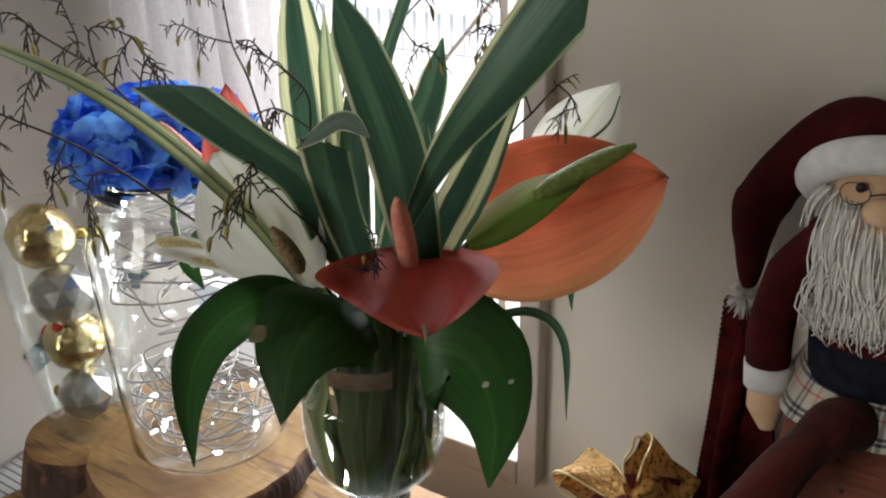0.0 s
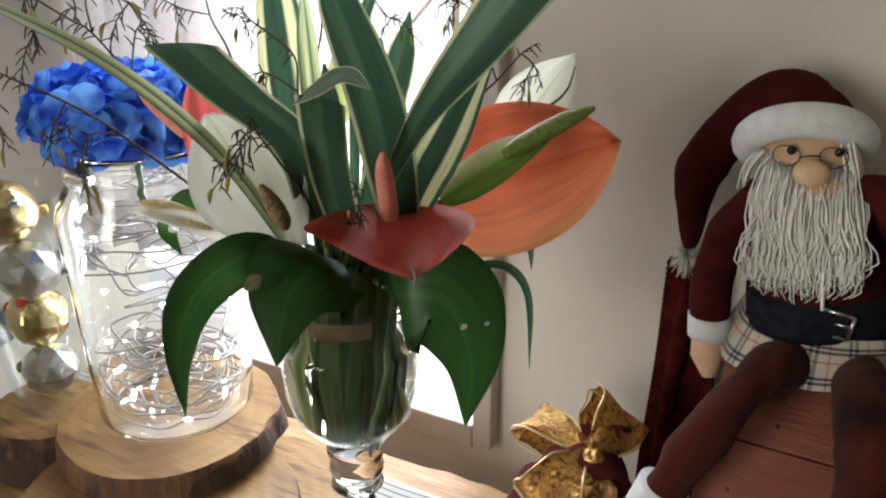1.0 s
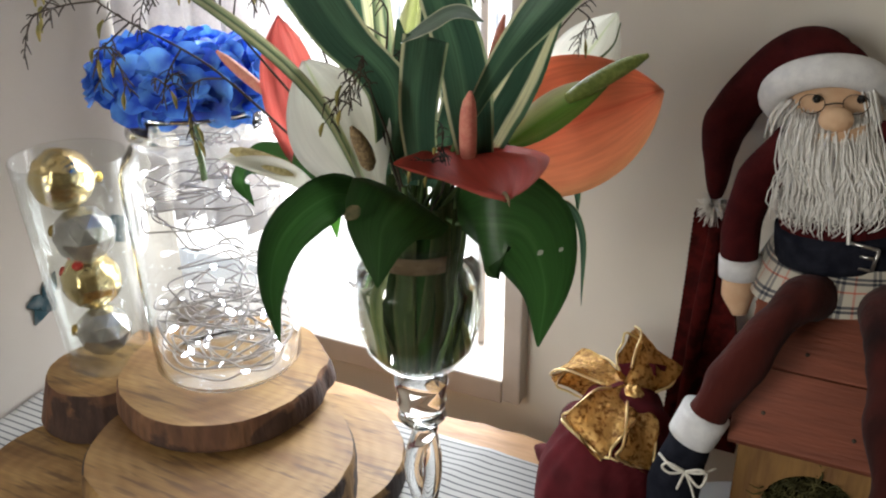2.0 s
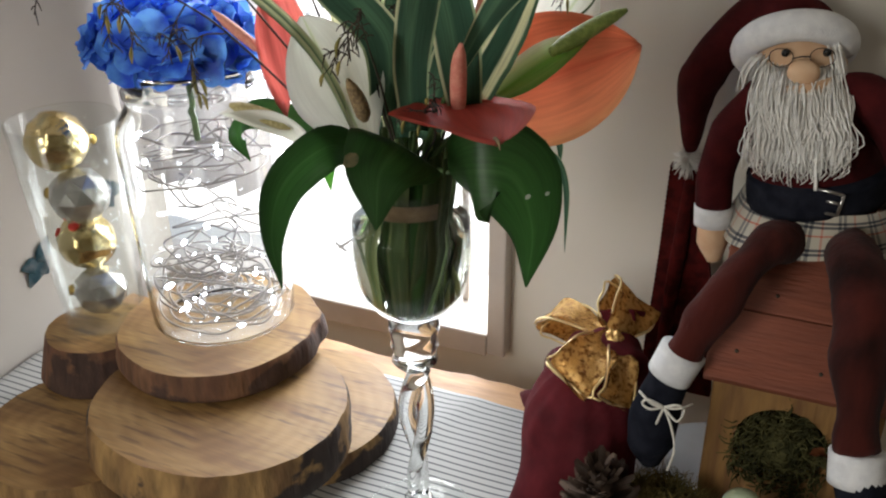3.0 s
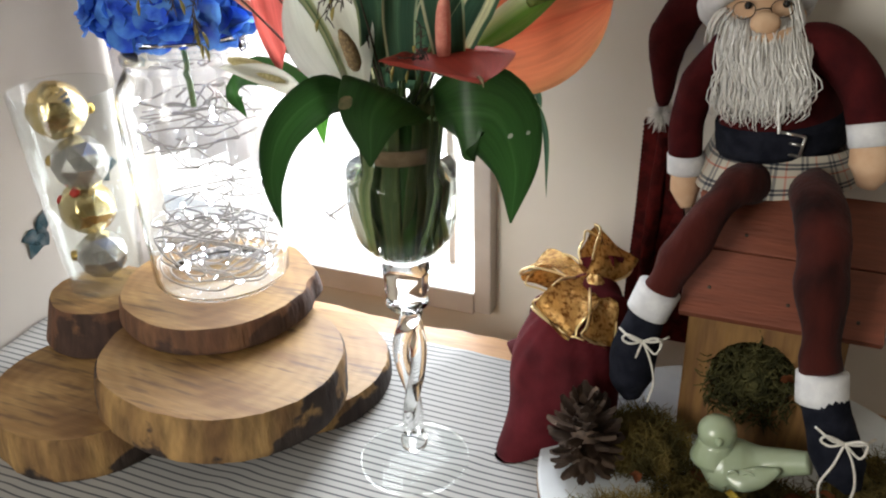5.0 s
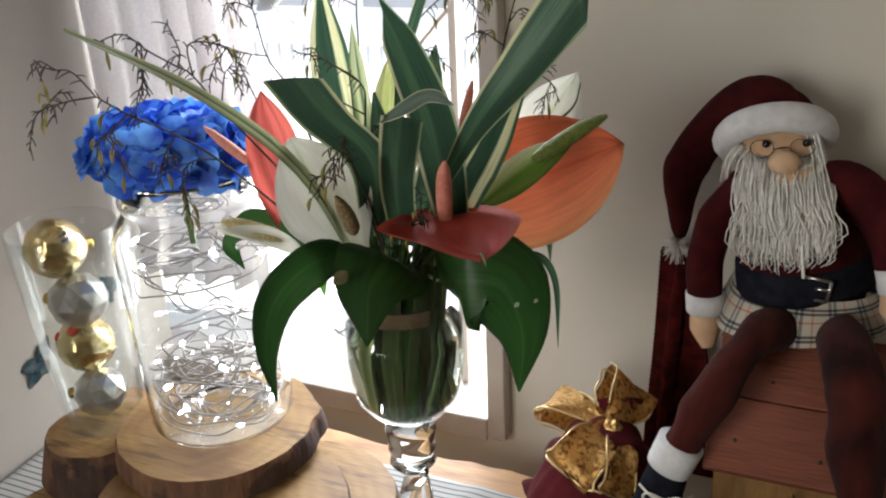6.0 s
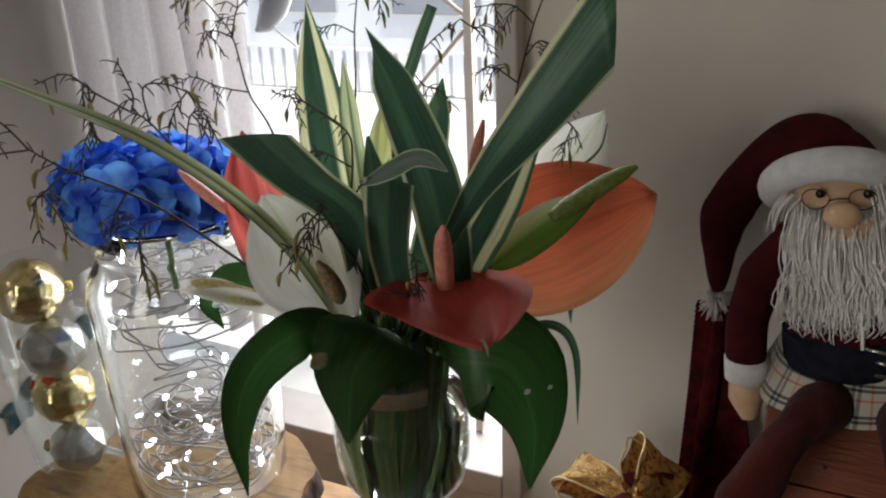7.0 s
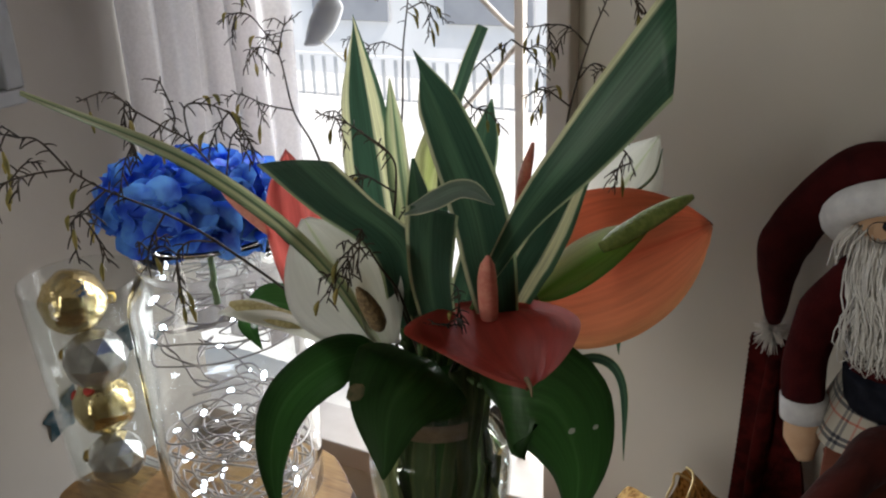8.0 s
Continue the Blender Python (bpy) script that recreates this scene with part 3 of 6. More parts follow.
def spathe(base, tip, up, width, lobes=0.16, cup=0.12, droop=0.0, wave=0.003, point=1.6, n=20, thick=0.0008, wide=0.42, seed=0, fold=0.0, notch=0.06):
    """A heart-shaped or oval flower sheath from base to tip; up is the way its open side looks."""
    bm = bmesh.new()
    base, tip = Vector(base), Vector(tip)
    axis = tip - base
    length = axis.length
    axis.normalize()
    across = axis.cross(Vector(up)).normalized()
    up = across.cross(axis).normalized()
    rows = []
    for i in range(n + 1):
        v = i / n
        k = v ** (math.log(0.5) / math.log(wide))
        w = max(0.0002 if notch == 0 else 0.015, math.sin(math.pi * min(k * (1 - notch) + notch, 1.0))) ** (0.62 if v < wide else 0.62 + (point - 1) * (v - wide))
        row = []
        for a in range(17):
            u = a / 8 - 1
            along = v - lobes * abs(u) ** 1.3 * (1 - v) ** 1.5
            q = base + axis * length * along + across * width / 2 * w * u
            lift = cup * width * (abs(u) ** 2 * w) - droop * length * v * v + fold * width * abs(u) * w
            lift += wave * (math.sin(7 * v + 3 * u + seed) + 0.6 * math.sin(11 * u + 5 * v + seed * 2)) * (0.3 + abs(u))
            q += up * lift
            row.append(q)
        rows.append(row)
    return sheet(bm, rows, thick)


def slab(outline, z0, z1, bulge=0.0016, seed=0, taper=0.0):
    """A sawn log slice: rough bark round it (material 1), smooth sawn faces (material 0), softened rims."""
    bm = bmesh.new()
    rnd = random.Random(seed)
    c = sum((Vector((x, y, 0)) for x, y in outline), Vector()) / len(outline)
    levels = [(z0, 0.97), (z0 + 0.003, 0.995), (z0 * 0.7 + z1 * 0.3, 1.0), (z0 * 0.35 + z1 * 0.65, 1.0), (z1 - 0.003, 0.995), (z1, 0.98)]
    rings = []
    for z, k in levels:
        k *= 1 - taper * (z - z0) / (z1 - z0)
        ring = []
        for x, y in outline:
            d = Vector((x, y, 0)) - c
            rough = 1 + bulge / max(0.02, d.length) * noise.noise(Vector((x * 60, y * 60, z * 40 + seed)))
            ring.append(bm.verts.new(c + d * k * rough + Vector((0, 0, z))))
        rings.append(ring)
    m = len(outline)
    for a, b in zip(rings, rings[1:]):
        for k in range(m):
            bm.faces.new((a[k], a[(k + 1) % m], b[(k + 1) % m], b[k])).material_index = 1
    for ring, z in ((rings[0], z0), (rings[-1], z1)):
        mid = bm.verts.new(c + Vector((0, 0, z)))
        for k in range(m):
            bm.faces.new((ring[k], ring[(k + 1) % m], mid)).material_index = 0
    return bm


def ellipse(cx, cy, rx, ry, turn=0, n=64, seed=0, rough=0.04):
    out = []
    for k in range(n):
        a = 2 * math.pi * k / n
        r = 1 + rough * noise.noise(Vector((math.cos(a) * 1.3, math.sin(a) * 1.3, seed * 3.7)))
        x, y = rx * r * math.cos(a), ry * r * math.sin(a)
        t = radians(turn)
        out.append((cx + x * math.cos(t) - y * math.sin(t), cy + x * math.sin(t) + y * math.cos(t)))
    return out


def structure(name, bm, mat, label, category, smooth=False):
    return tagged(part(name, bm, mat, smooth=smooth), label, category, kind="structure")

# ---------- the room ----------
WY = 0.68          # inner face of the window wall
WL, WR, WB, WT = -1.25, -0.300, -0.02, 1.05   # window opening
SIDE = -0.805      # face of the side wall


def room():
    bm = bmesh.new()
    box(bm, (WR, WY, -0.75), (2.6, WY + 0.16, 1.75))
    box(bm, (-1.6, WY, -0.75), (WL, WY + 0.16, 1.75))
    box(bm, (WL, WY, -0.75), (WR, WY + 0.16, WB))
    box(bm, (WL, WY, WT), (WR, WY + 0.16, 1.75))
    structure("wall_north", bm, "wall", "cream plastered wall with a window in it", "wall")
    # side wall is dimmed by its darker plaster colour
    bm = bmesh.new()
    # gap at y -1.5 to -0.6: unseen window added for the side lamp
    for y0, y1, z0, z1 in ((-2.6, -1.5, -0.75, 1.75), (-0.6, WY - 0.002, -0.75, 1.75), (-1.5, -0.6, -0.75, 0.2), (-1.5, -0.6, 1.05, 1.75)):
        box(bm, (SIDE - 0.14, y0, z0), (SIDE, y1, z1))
    structure("wall_west", bm, "side", "plain cream plastered side wall beside table, shade in its colour", "wall")
    bm = bmesh.new()
    box(bm, (2.6, -2.76, -0.75), (2.74, WY + 0.16, 1.75))
    structure("wall_east", bm, "wall", "plain cream plastered wall", "wall")
    bm = bmesh.new()
    box(bm, (SIDE - 0.14, -2.76, -0.75), (2.598, -2.602, 1.75))
    structure("wall_south", bm, "wall", "plain cream plastered wall", "wall")
    bm = bmesh.new()
    box(bm, (-1.6, -2.76, -0.83), (2.74, WY + 0.16, -0.752))
    structure("floor", bm, "floor", "brown tiled floor of the room", "floor")
    bm = bmesh.new()
    box(bm, (-1.6, -2.76, 1.752), (2.74, WY + 0.16, 1.83))
    structure("ceiling", bm, "ceil", "plain white ceiling", "ceiling")


def window():
    w = tagged(thing("window_1", (WR, WY, WB), "painted wooden window with slim frame, very bright outside", "window"), kind="structure")
    bm = bmesh.new()
    box(bm, (WR - 0.022, WY - 0.022, WB), (WR, WY + 0.05, WT), 0.002)
    part("frame_jamb", bm, "paint", w, smooth=False)
    bm = bmesh.new()
    box(bm, (WL, WY - 0.022, WB - 0.004), (WR - 0.0225, WY + 0.05, WB + 0.027), 0.002)
    part("frame_sill", bm, "paint", w, smooth=False)
    bm = bmesh.new()
    box(bm, (-0.3815, 0.7255, WB + 0.0275), (-0.3725, 0.737, WT), 0.001)
    part("mullion", bm, "paint", w, smooth=False)
    bm = bmesh.new()
    tube(bm, [(-0.56, WY + 0.05, 0.045), (-0.53, WY + 0.04, 0.07), (-0.50, WY + 0.03, 0.10)], 0.0022, 6)
    tube(bm, [(-0.565, WY + 0.05, 0.052), (-0.548, WY + 0.05, 0.042)], 0.003, 6)
    part("stay_arm", bm, "rail", w)
    for pts in ([(-0.382, 0.73, 0.474), (-0.42, 0.735, 0.433), (-0.458, 0.74, 0.392)], [(-0.382, 0.73, 0.489), (-0.395, 0.73, 0.498), (-0.43, 0.73, 0.53)]):
        bm = bmesh.new()
        tube(bm, pts, 0.0028, 8, 8)
        part("brace", bm, "paint", w)


def curtain():
    bm = bmesh.new()
    rows = []
    for i in range(24):
        z = 0.165 + i / 23 * 1.2
        row = []
        for j in range(121):
            s = j / 120
            x = -0.797 + s * 0.235
            y = 0.618 + 0.016 * math.sin(s * 31 + 0.4 * math.sin(z * 3)) + 0.006 * math.sin(s * 71 + z * 2) + 0.01 * noise.noise(Vector((s * 5, z * 3, 1)))
            row.append(Vector((x + 0.004 * math.sin(z * 7 + s * 9), y, z)))
        rows.append(row)
    sheet(bm, rows, 0.0008)
    c = thing("curtain", (-0.68, 0.62, 0.165), "white translucent curtain hanging in soft folds by window", "curtain")
    part("drape", bm, "curtain", c)
    bm = bmesh.new()
    tube(bm, [(-0.80, 0.618, 1.372), (-0.4, 0.618, 1.372), (0.0, 0.618, 1.372)], 0.008, 10)
    tube(bm, [(-0.02, 0.618, 1.372), (-0.02, 0.679, 1.372)], 0.005, 8)
    part("rod", bm, "frame", c, "grey metal curtain rod")


def outdoors():
    bm = bmesh.new()
    box(bm, (-60, WY + 0.17, -0.9), (60, 60, -0.8))
    structure("ground", bm, "ground", "pale sunlit paving outside", "ground")
    b = thing("neighbour_house", (-1.5, 6.1, -0.8), "pale rendered house across the yard, in shade", "house")
    bm = bmesh.new()
    box(bm, (-14, 6.1, -0.8), (5, 6.4, 4.2))
    part("wall", bm, "out_wall", b, smooth=False)
    for x in (-4.6, -3.35):
        bm = bmesh.new()
        box(bm, (x, 6.07, -0.35), (x + 0.75, 6.098, 0.6), 0.01)
        part("shutter", bm, "soffit", b, "grey window shutter", smooth=False)
    f = thing("railing", (-4.0, 5.35, -0.8), "low pale railing of thin upright bars", "railing")
    bm = bmesh.new()
    box(bm, (-8, 5.34, -0.50), (2, 5.37, -0.48))
    part("top_rail", bm, "out_wall", f, smooth=False)
    bm = bmesh.new()
    box(bm, (0, 5.35, -0.8), (0.022, 5.365, -0.5))
    first = part("bar", bm, "rail", f, smooth=False)
    first.location.x -= 7.9
    for k in range(1, 92):
        o = new("bar", first.data)
        o.parent, o.matrix_parent_inverse = f, first.matrix_parent_inverse
        o.location = (-7.9 + 0.105 * k, 0, 0)


def table():
    t = thing("table", (-0.2, 0.3, -0.75), "rustic wooden table of thick planks with live edge", "table")
    for k, (y0, y1) in enumerate(((0.055, 0.245), (0.248, 0.415), (0.418, 0.588))):
        bm = bmesh.new()
        rows = []
        box(bm, (-0.80, y0, -0.045), (1.3, y1, -0.0035))
        bmesh.ops.subdivide_edges(bm, edges=[e for e in bm.edges if abs((e.verts[0].co - e.verts[1].co).x) > 1], cuts=90)
        for v in bm.verts:
            if k == 2 and v.co.y > 0.5:
                v.co.y += 0.010 * noise.noise(Vector((v.co.x * 9, 0, 2))) + 0.004 * noise.noise(Vector((v.co.x * 40, v.co.z * 20, 5)))
            if k == 0 and v.co.y < 0.1:
                v.co.y += 0.006 * noise.noise(Vector((v.co.x * 8, 3, 2)))
        part("plank", bm, "edge" if k == 2 else "plank", t, smooth=False)
    for x, y in ((-0.72, 0.12), (-0.72, 0.52), (1.2, 0.12), (1.2, 0.52)):
        bm = bmesh.new()
        box(bm, (x - 0.04, y - 0.04, -0.75), (x + 0.04, y + 0.04, -0.0455), 0.004)
        part("leg", bm, "plank", t, smooth=False)


def cloth():
    bm = bmesh.new()
    rows = []
    for i in range(56):
        v = i / 55
        row = []
        for j in range(150):
            u = j / 149
            x = -0.798 + u * 1.4
            y0 = 0.162 + 0.004 * math.sin(x * 9) + 0.002 * math.sin(x * 31)
            y1 = 0.545 + 0.003 * math.sin(x * 13)
            y = y0 + (y1 - y0) * v
            z = 0.0006 + 0.0022 * max(0, noise.noise(Vector((x * 11, y * 9, 0)))) + 0.0016 * max(0, math.sin((x * 1.0 - y * 0.5) * 42)) ** 6
            row.append(Vector((x, y, z - 0.0012)))
        rows.append(row)
    sheet(bm, rows)
    ob = tagged(part("table_runner", bm, "cloth"), "white cloth with thin dark stripes spread over table", "table runner")
    mod = ob.modifiers.new("thickness", "SOLIDIFY")
    mod.thickness, mod.offset = 0.0012, -1


room()
window()
curtain()
outdoors()
table()
cloth()


# ---------- log slices ----------
def log_slice(outline, z0, z1, label, seed, taper=0.02, tilt=(0, 0), side="bark"):
    x = sum(p[0] for p in outline) / len(outline)
    y = sum(p[1] for p in outline) / len(outline)
    t = thing("log_slice", (x, y, z0), label, "log slice", "stacked log slices")
    t.matrix_world = pose(x, y, z0, tilt[0], tilt[1], 0)
    for name, index, mat in (("sawn_face", 0, "wood"), ("bark_side", 1, side)):
        bm = slab([(a - x, b - y) for a, b in outline], 0, z1 - z0, seed=seed, taper=taper)
        bmesh.ops.delete(bm, geom=[f for f in bm.faces if f.material_index != index], context="FACES")
        for f in bm.faces:
            f.material_index = 0
        ob = part(name, bm, mat, t, smooth=index == 1)
        ob.matrix_parent_inverse = Matrix()
    return t


def lobed(outline, cx, cy, at, width, amount):
    """Pushes the outline out (or in) about one direction, in degrees."""
    out = []
    for x, y in outline:
        d = (math.degrees(math.atan2(y - cy, x - cx)) - at + 180) % 360 - 180
        k = 1 + amount * math.exp(-(d / width) ** 2)
        out.append((cx + (x - cx) * k, cy + (y - cy) * k))
    return out


log_slice(ellipse(-0.445, 0.435, 0.104, 0.104, 0, seed=2, rough=0.03), 0.0, 0.029, "flat pale log slice lying on the striped cloth", 3)
log_slice(ellipse(-0.605, 0.305, 0.098, 0.096, -12, seed=5, rough=0.06), 0.0, 0.047, "thick log slice with rough brown bark on cloth", 4, 0.04)
log_slice(lobed(ellipse(-0.470, 0.352, 0.119, 0.111, 22, seed=8, rough=0.03), -0.470, 0.352, 222, 18, 0.05), 0.0375, 0.0860, "large sawn log slice with dark patched bark", 7, 0.03, (0, 4))
TOP_SLICE = lobed(ellipse(-0.518, 0.420, 0.102, 0.100, 10, seed=11, rough=0.05), -0.518, 0.420, 31, 6, 0.05)
log_slice(lobed(TOP_SLICE, -0.518, 0.420, 18, 6, -0.03), 0.0895, 0.1170, "smaller pale log slice under the glass jar", 9, 0.03, side="red_bark")
log_slice(ellipse(-0.650, 0.392, 0.068, 0.063, 0, seed=14, rough=0.05), 0.0480, 0.0950, "small bark-edged log slice under the tall glass", 12, 0.20, side="red_bark")


# ---------- glass things ----------
def no_shadow(ob):
    ob.visible_shadow = False
    return ob


VX, VY = -0.273, 0.361


def vase():
    t = thing("goblet_vase", (VX, VY, 0.0), "tall clear glass goblet vase with twisted stem, half full", "vase")
    bm = bmesh.new()
    revolve(bm, [(0, 0.0012), (0.049, 0.0012), (0.051, 0.0022), (0.0505, 0.0036), (0.03, 0.006), (0.013, 0.011), (0.0, 0.012)], (VX, VY, 0), 64)
    no_shadow(part("foot", bm, "foot", t))
    bm = bmesh.new()
    tube(bm, [(VX + 0.0508 * math.cos(a), VY + 0.0508 * math.sin(a), 0.0026) for a in (2 * math.pi * k / 48 for k in range(49))], 0.0010, 8, 144)
    no_shadow(part("foot_rim", bm, "glass", t))
    bm = bmesh.new()
    revolve(bm, [(0, 0.0121), (0.006, 0.0125), (0.0125, 0.019), (0.0125, 0.026), (0.006, 0.033), (0, 0.0335)], (VX, VY, 0), 32)
    no_shadow(part("knop", bm, "glass", t))
    for turn in (0, 180):
        pts = []
        for k in range(9):
            s = k / 8
            a = radians(turn + 20 + 300 * s)
            r = 0.004 + 0.006 * s
            pts.append((VX + r * math.cos(a), VY + r * math.sin(a), 0.033 + 0.138 * s))
        bm = bmesh.new()
        tube(bm, pts, [0.0055, 0.0065, 0.0075, 0.009], 12, 40)
        no_shadow(part("twisted_rod", bm, "glass", t))
    bm = bmesh.new()
    revolve(bm, [(0, 0.166), (0.014, 0.168), (0.019, 0.174), (0.017, 0.180), (0.0195, 0.188), (0.0185, 0.195), (0.0205, 0.204), (0.0200, 0.211), (0.014, 0.2155), (0, 0.216)], (VX, VY, 0), 40)
    no_shadow(part("beaded_neck", bm, "glass", t))
    outer = [(0.0, 0.2162), (0.018, 0.2168), (0.0305, 0.2255), (0.0405, 0.2385), (0.0448, 0.254), (0.0462, 0.272), (0.0458, 0.292), (0.0456, 0.310), (0.0468, 0.322), (0.0490, 0.334)]
    inner = [(r - 0.0014, z) for r, z in outer[::-1][:-2]] + [(0.014, 0.2205), (0.0, 0.2200)]
    bm = bmesh.new()
    revolve(bm, outer + [(0.0484, 0.3350)] + inner, (VX, VY, 0), 64)
    no_shadow(part("bowl", bm, "bowl", t))
    bm = bmesh.new()
    wat = [(0.0, 0.2203), (0.014, 0.2208), (0.0283, 0.2263), (0.0388, 0.2390), (0.0432, 0.2545), (0.0446, 0.272), (0.0442, 0.2915), (0.0441, 0.2985), (0.0, 0.2980)]
    revolve(bm, wat, (VX, VY, 0), 64)
    no_shadow(tagged(part("water", bm, "water"), "clear water in the goblet vase", "water"))


JX, JY, JZ = -0.522, 0.438, 0.1176


def jar():
    t = thing("glass_jar", (JX, JY, JZ), "large clear glass jar with fairy lights and blue flower", "jar")
    outer = [(0.0, 0.0012), (0.055, 0.0004), (0.0665, 0.0008), (0.0695, 0.005), (0.0715, 0.06), (0.0745, 0.180), (0.0742, 0.194), (0.0705, 0.206), (0.0635, 0.218), (0.0600, 0.224), (0.0600, 0.228), (0.0630, 0.231), (0.0630, 0.235), (0.0600, 0.238), (0.0600, 0.250), (0.0615, 0.253), (0.0605, 0.256)]
    inner = [(0.0580, 0.255), (0.0575, 0.226), (0.0610, 0.216), (0.0685, 0.203), (0.0720, 0.193), (0.0725, 0.180), (0.0695, 0.06), (0.0675, 0.007), (0.0650, 0.0035), (0.0, 0.0038)]
    bm = bmesh.new()
    revolve(bm, outer + inner, (JX, JY, JZ), 72)
    no_shadow(part("jar_body", bm, "glass", t))
    for z in (0.2420, 0.2475):
        bm = bmesh.new()
        tube(bm, [(JX + 0.0605 * math.cos(a), JY + 0.0605 * math.sin(a), JZ + z) for a in (2 * math.pi * k / 32 for k in range(33))], 0.0009, 6, 96)
        no_shadow(part("screw_thread", bm, "thin", t))


GX, GY, GZ = -0.653, 0.408, 0.0965


def tall_glass():
    t = thing("tall_glass", (GX, GY, GZ), "tall clear glass holding gold and silver baubles", "glass vase")
    bm = bmesh.new()
    revolve(bm, [(0.0366, 0.0005), (0.0375, 0), (0.0385, 0.002), (0.0455, 0.10), (0.0525, 0.212), (0.0518, 0.2135), (0.0505, 0.212), (0.0435, 0.10), (0.0362, 0.010)], (GX, GY, GZ), 64)
    bm2 = bmesh.new()
    revolve(bm2, [(0, 0.0005), (0.0355, 0.0005), (0.0362, 0.003), (0.0360, 0.0085), (0, 0.0085)], (GX, GY, GZ), 48)
    for v in list(bm.verts) + list(bm2.verts):
        v.co += Vector((-0.066, 0.040, 0)) * (v.co.z - GZ)
    no_shadow(part("glass_base", bm2, "foot", t))
    no_shadow(part("glass_wall", bm, "thin", t))


def bauble(at, r, mat, label, cap_dir, facets=False, spots=True):
    b = thing("bauble", (at[0], at[1], at[2] - r), label, "bauble", "baubles in the tall glass")
    bm = bmesh.new()
    if facets:
        bmesh.ops.create_icosphere(bm, subdivisions=2, radius=r)
        rnd = random.Random(3)
        for v in bm.verts:
            v.co *= 1 + 0.025 * rnd.uniform(-1, 1)
    else:
        bmesh.ops.create_uvsphere(bm, u_segments=64, v_segments=40, radius=r)
        rnd = random.Random(int(at[2] * 1000))
        dents = [Vector((rnd.gauss(0, 1), rnd.gauss(0, 1), rnd.gauss(0, 1))).normalized() for _ in range(90)]
        for v in bm.verts:
            n = v.co.normalized()
            d = max(n.dot(q) for q in dents)
            if d > 0.965:
                v.co *= 1 - 0.045 * min(1, (d - 0.965) / 0.02)
    bmesh.ops.translate(bm, verts=bm.verts, vec=at)
    part("ball", bm, mat, b, smooth=not facets)
    d = Vector(cap_dir).normalized()
    bm = bmesh.new()
    p = Vector(at)
    tube(bm, [p + d * r * 0.96, p + d * (r + 0.007)], 0.006, 12, 3)
    part("cap", bm, "cap", b)
    if spots and not facets:
        for q in ((-0.75, -0.45, 0.35), (0.1, -0.55, 0.8)):
            bm = bmesh.new()
            n = Vector(q).normalized()
            bmesh.ops.create_uvsphere(bm, u_segments=12, v_segments=8, radius=0.005)
            bmesh.ops.scale(bm, vec=(1, 1, 0.35), verts=bm.verts)
            bmesh.ops.rotate(bm, verts=bm.verts, matrix=n.to_track_quat("Z", "Y").to_matrix())
            bmesh.ops.translate(bm, verts=bm.verts, vec=p + n * r)
            part("spot", bm, "redspot", b, "red painted spot")


vase()
jar()
tall_glass()
bauble((-0.651, 0.406, 0.1320), 0.0265, "silver", "silver faceted bauble at the bottom of glass", (-1, -0.3, -0.1), True)
bauble((-0.666, 0.415, 0.1810), 0.0290, "gold", "shiny gold bauble with red spots", (-0.5, 0.8, 0.3))
bauble((-0.655, 0.408, 0.2350), 0.0290, "silver", "silver faceted bauble with small gold cap", (-1, -0.2, 0.0), True)
bauble((-0.671, 0.409, 0.2890), 0.0300, "gold", "shiny gold bauble at the top of glass", (0.3, 0.9, -0.2), spots=False)


def fairy_lights():
    t = thing("fairy_lights", (JX, JY, JZ + 0.008), "string of lit white fairy lights coiled inside jar", "fairy lights")
    rnd = random.Random(11)
    spots = []
    for s in range(11):
        low = s < 6
        pts = []
        a, way, r = rnd.uniform(0, 6.28), (1 if s % 2 else -1), 0.05
        z = 0.03 if low else rnd.uniform(0.09, 0.18)
        climb = rnd.uniform(0.004, 0.012)
        for k in range(40 if low else 24):
            if rnd.random() < 0.16:
                way = -way
            a += way * rnd.uniform(0.30, 0.85)
            r = min(0.062, max(0.018, r + rnd.uniform(-0.018, 0.019)))
            if rnd.random() < 0.3:
                climb = -climb
            z += climb * rnd.uniform(0.3, 1.6)
            if not (0.012 if low else 0.060) < z < (0.085 if low else 0.192):
                climb = -climb
                z = min(max(z, 0.012 if low else 0.060), 0.085 if low else 0.192)
            pts.append((JX + r * math.cos(a), JY + r * math.sin(a), JZ + z))
        bm = bmesh.new()
        tube(bm, pts, 0.0010 if low else 0.0009, 5, 170)
        part("wire", bm, "wire", t)
        spots += pts[2::9] if low else pts[6::11]
    bm = bmesh.new()
    bmesh.ops.create_icosphere(bm, subdivisions=2, radius=0.0021)
    bmesh.ops.scale(bm, vec=(1.8, 1, 1), verts=bm.verts)
    first = part("bulb", bm, "led", t, "lit white bulb")
    base = first.matrix_parent_inverse.copy()
    for k, p in enumerate(spots):
        o = first if k == 0 else new("bulb", first.data)
        if k:
            o.parent, o.matrix_parent_inverse = t, base
            tagged(o, "lit white bulb")
        o.location = p
        o.rotation_euler = (rnd.uniform(-0.6, 0.6), rnd.uniform(-0.7, 0.7), rnd.uniform(0, 3))
        size = rnd.choice((0.5, 0.7, 0.9, 1.2))
        o.scale = (rnd.uniform(0.7, 1.5) * size, size, rnd.uniform(0.7, 1.4) * size)


fairy_lights()


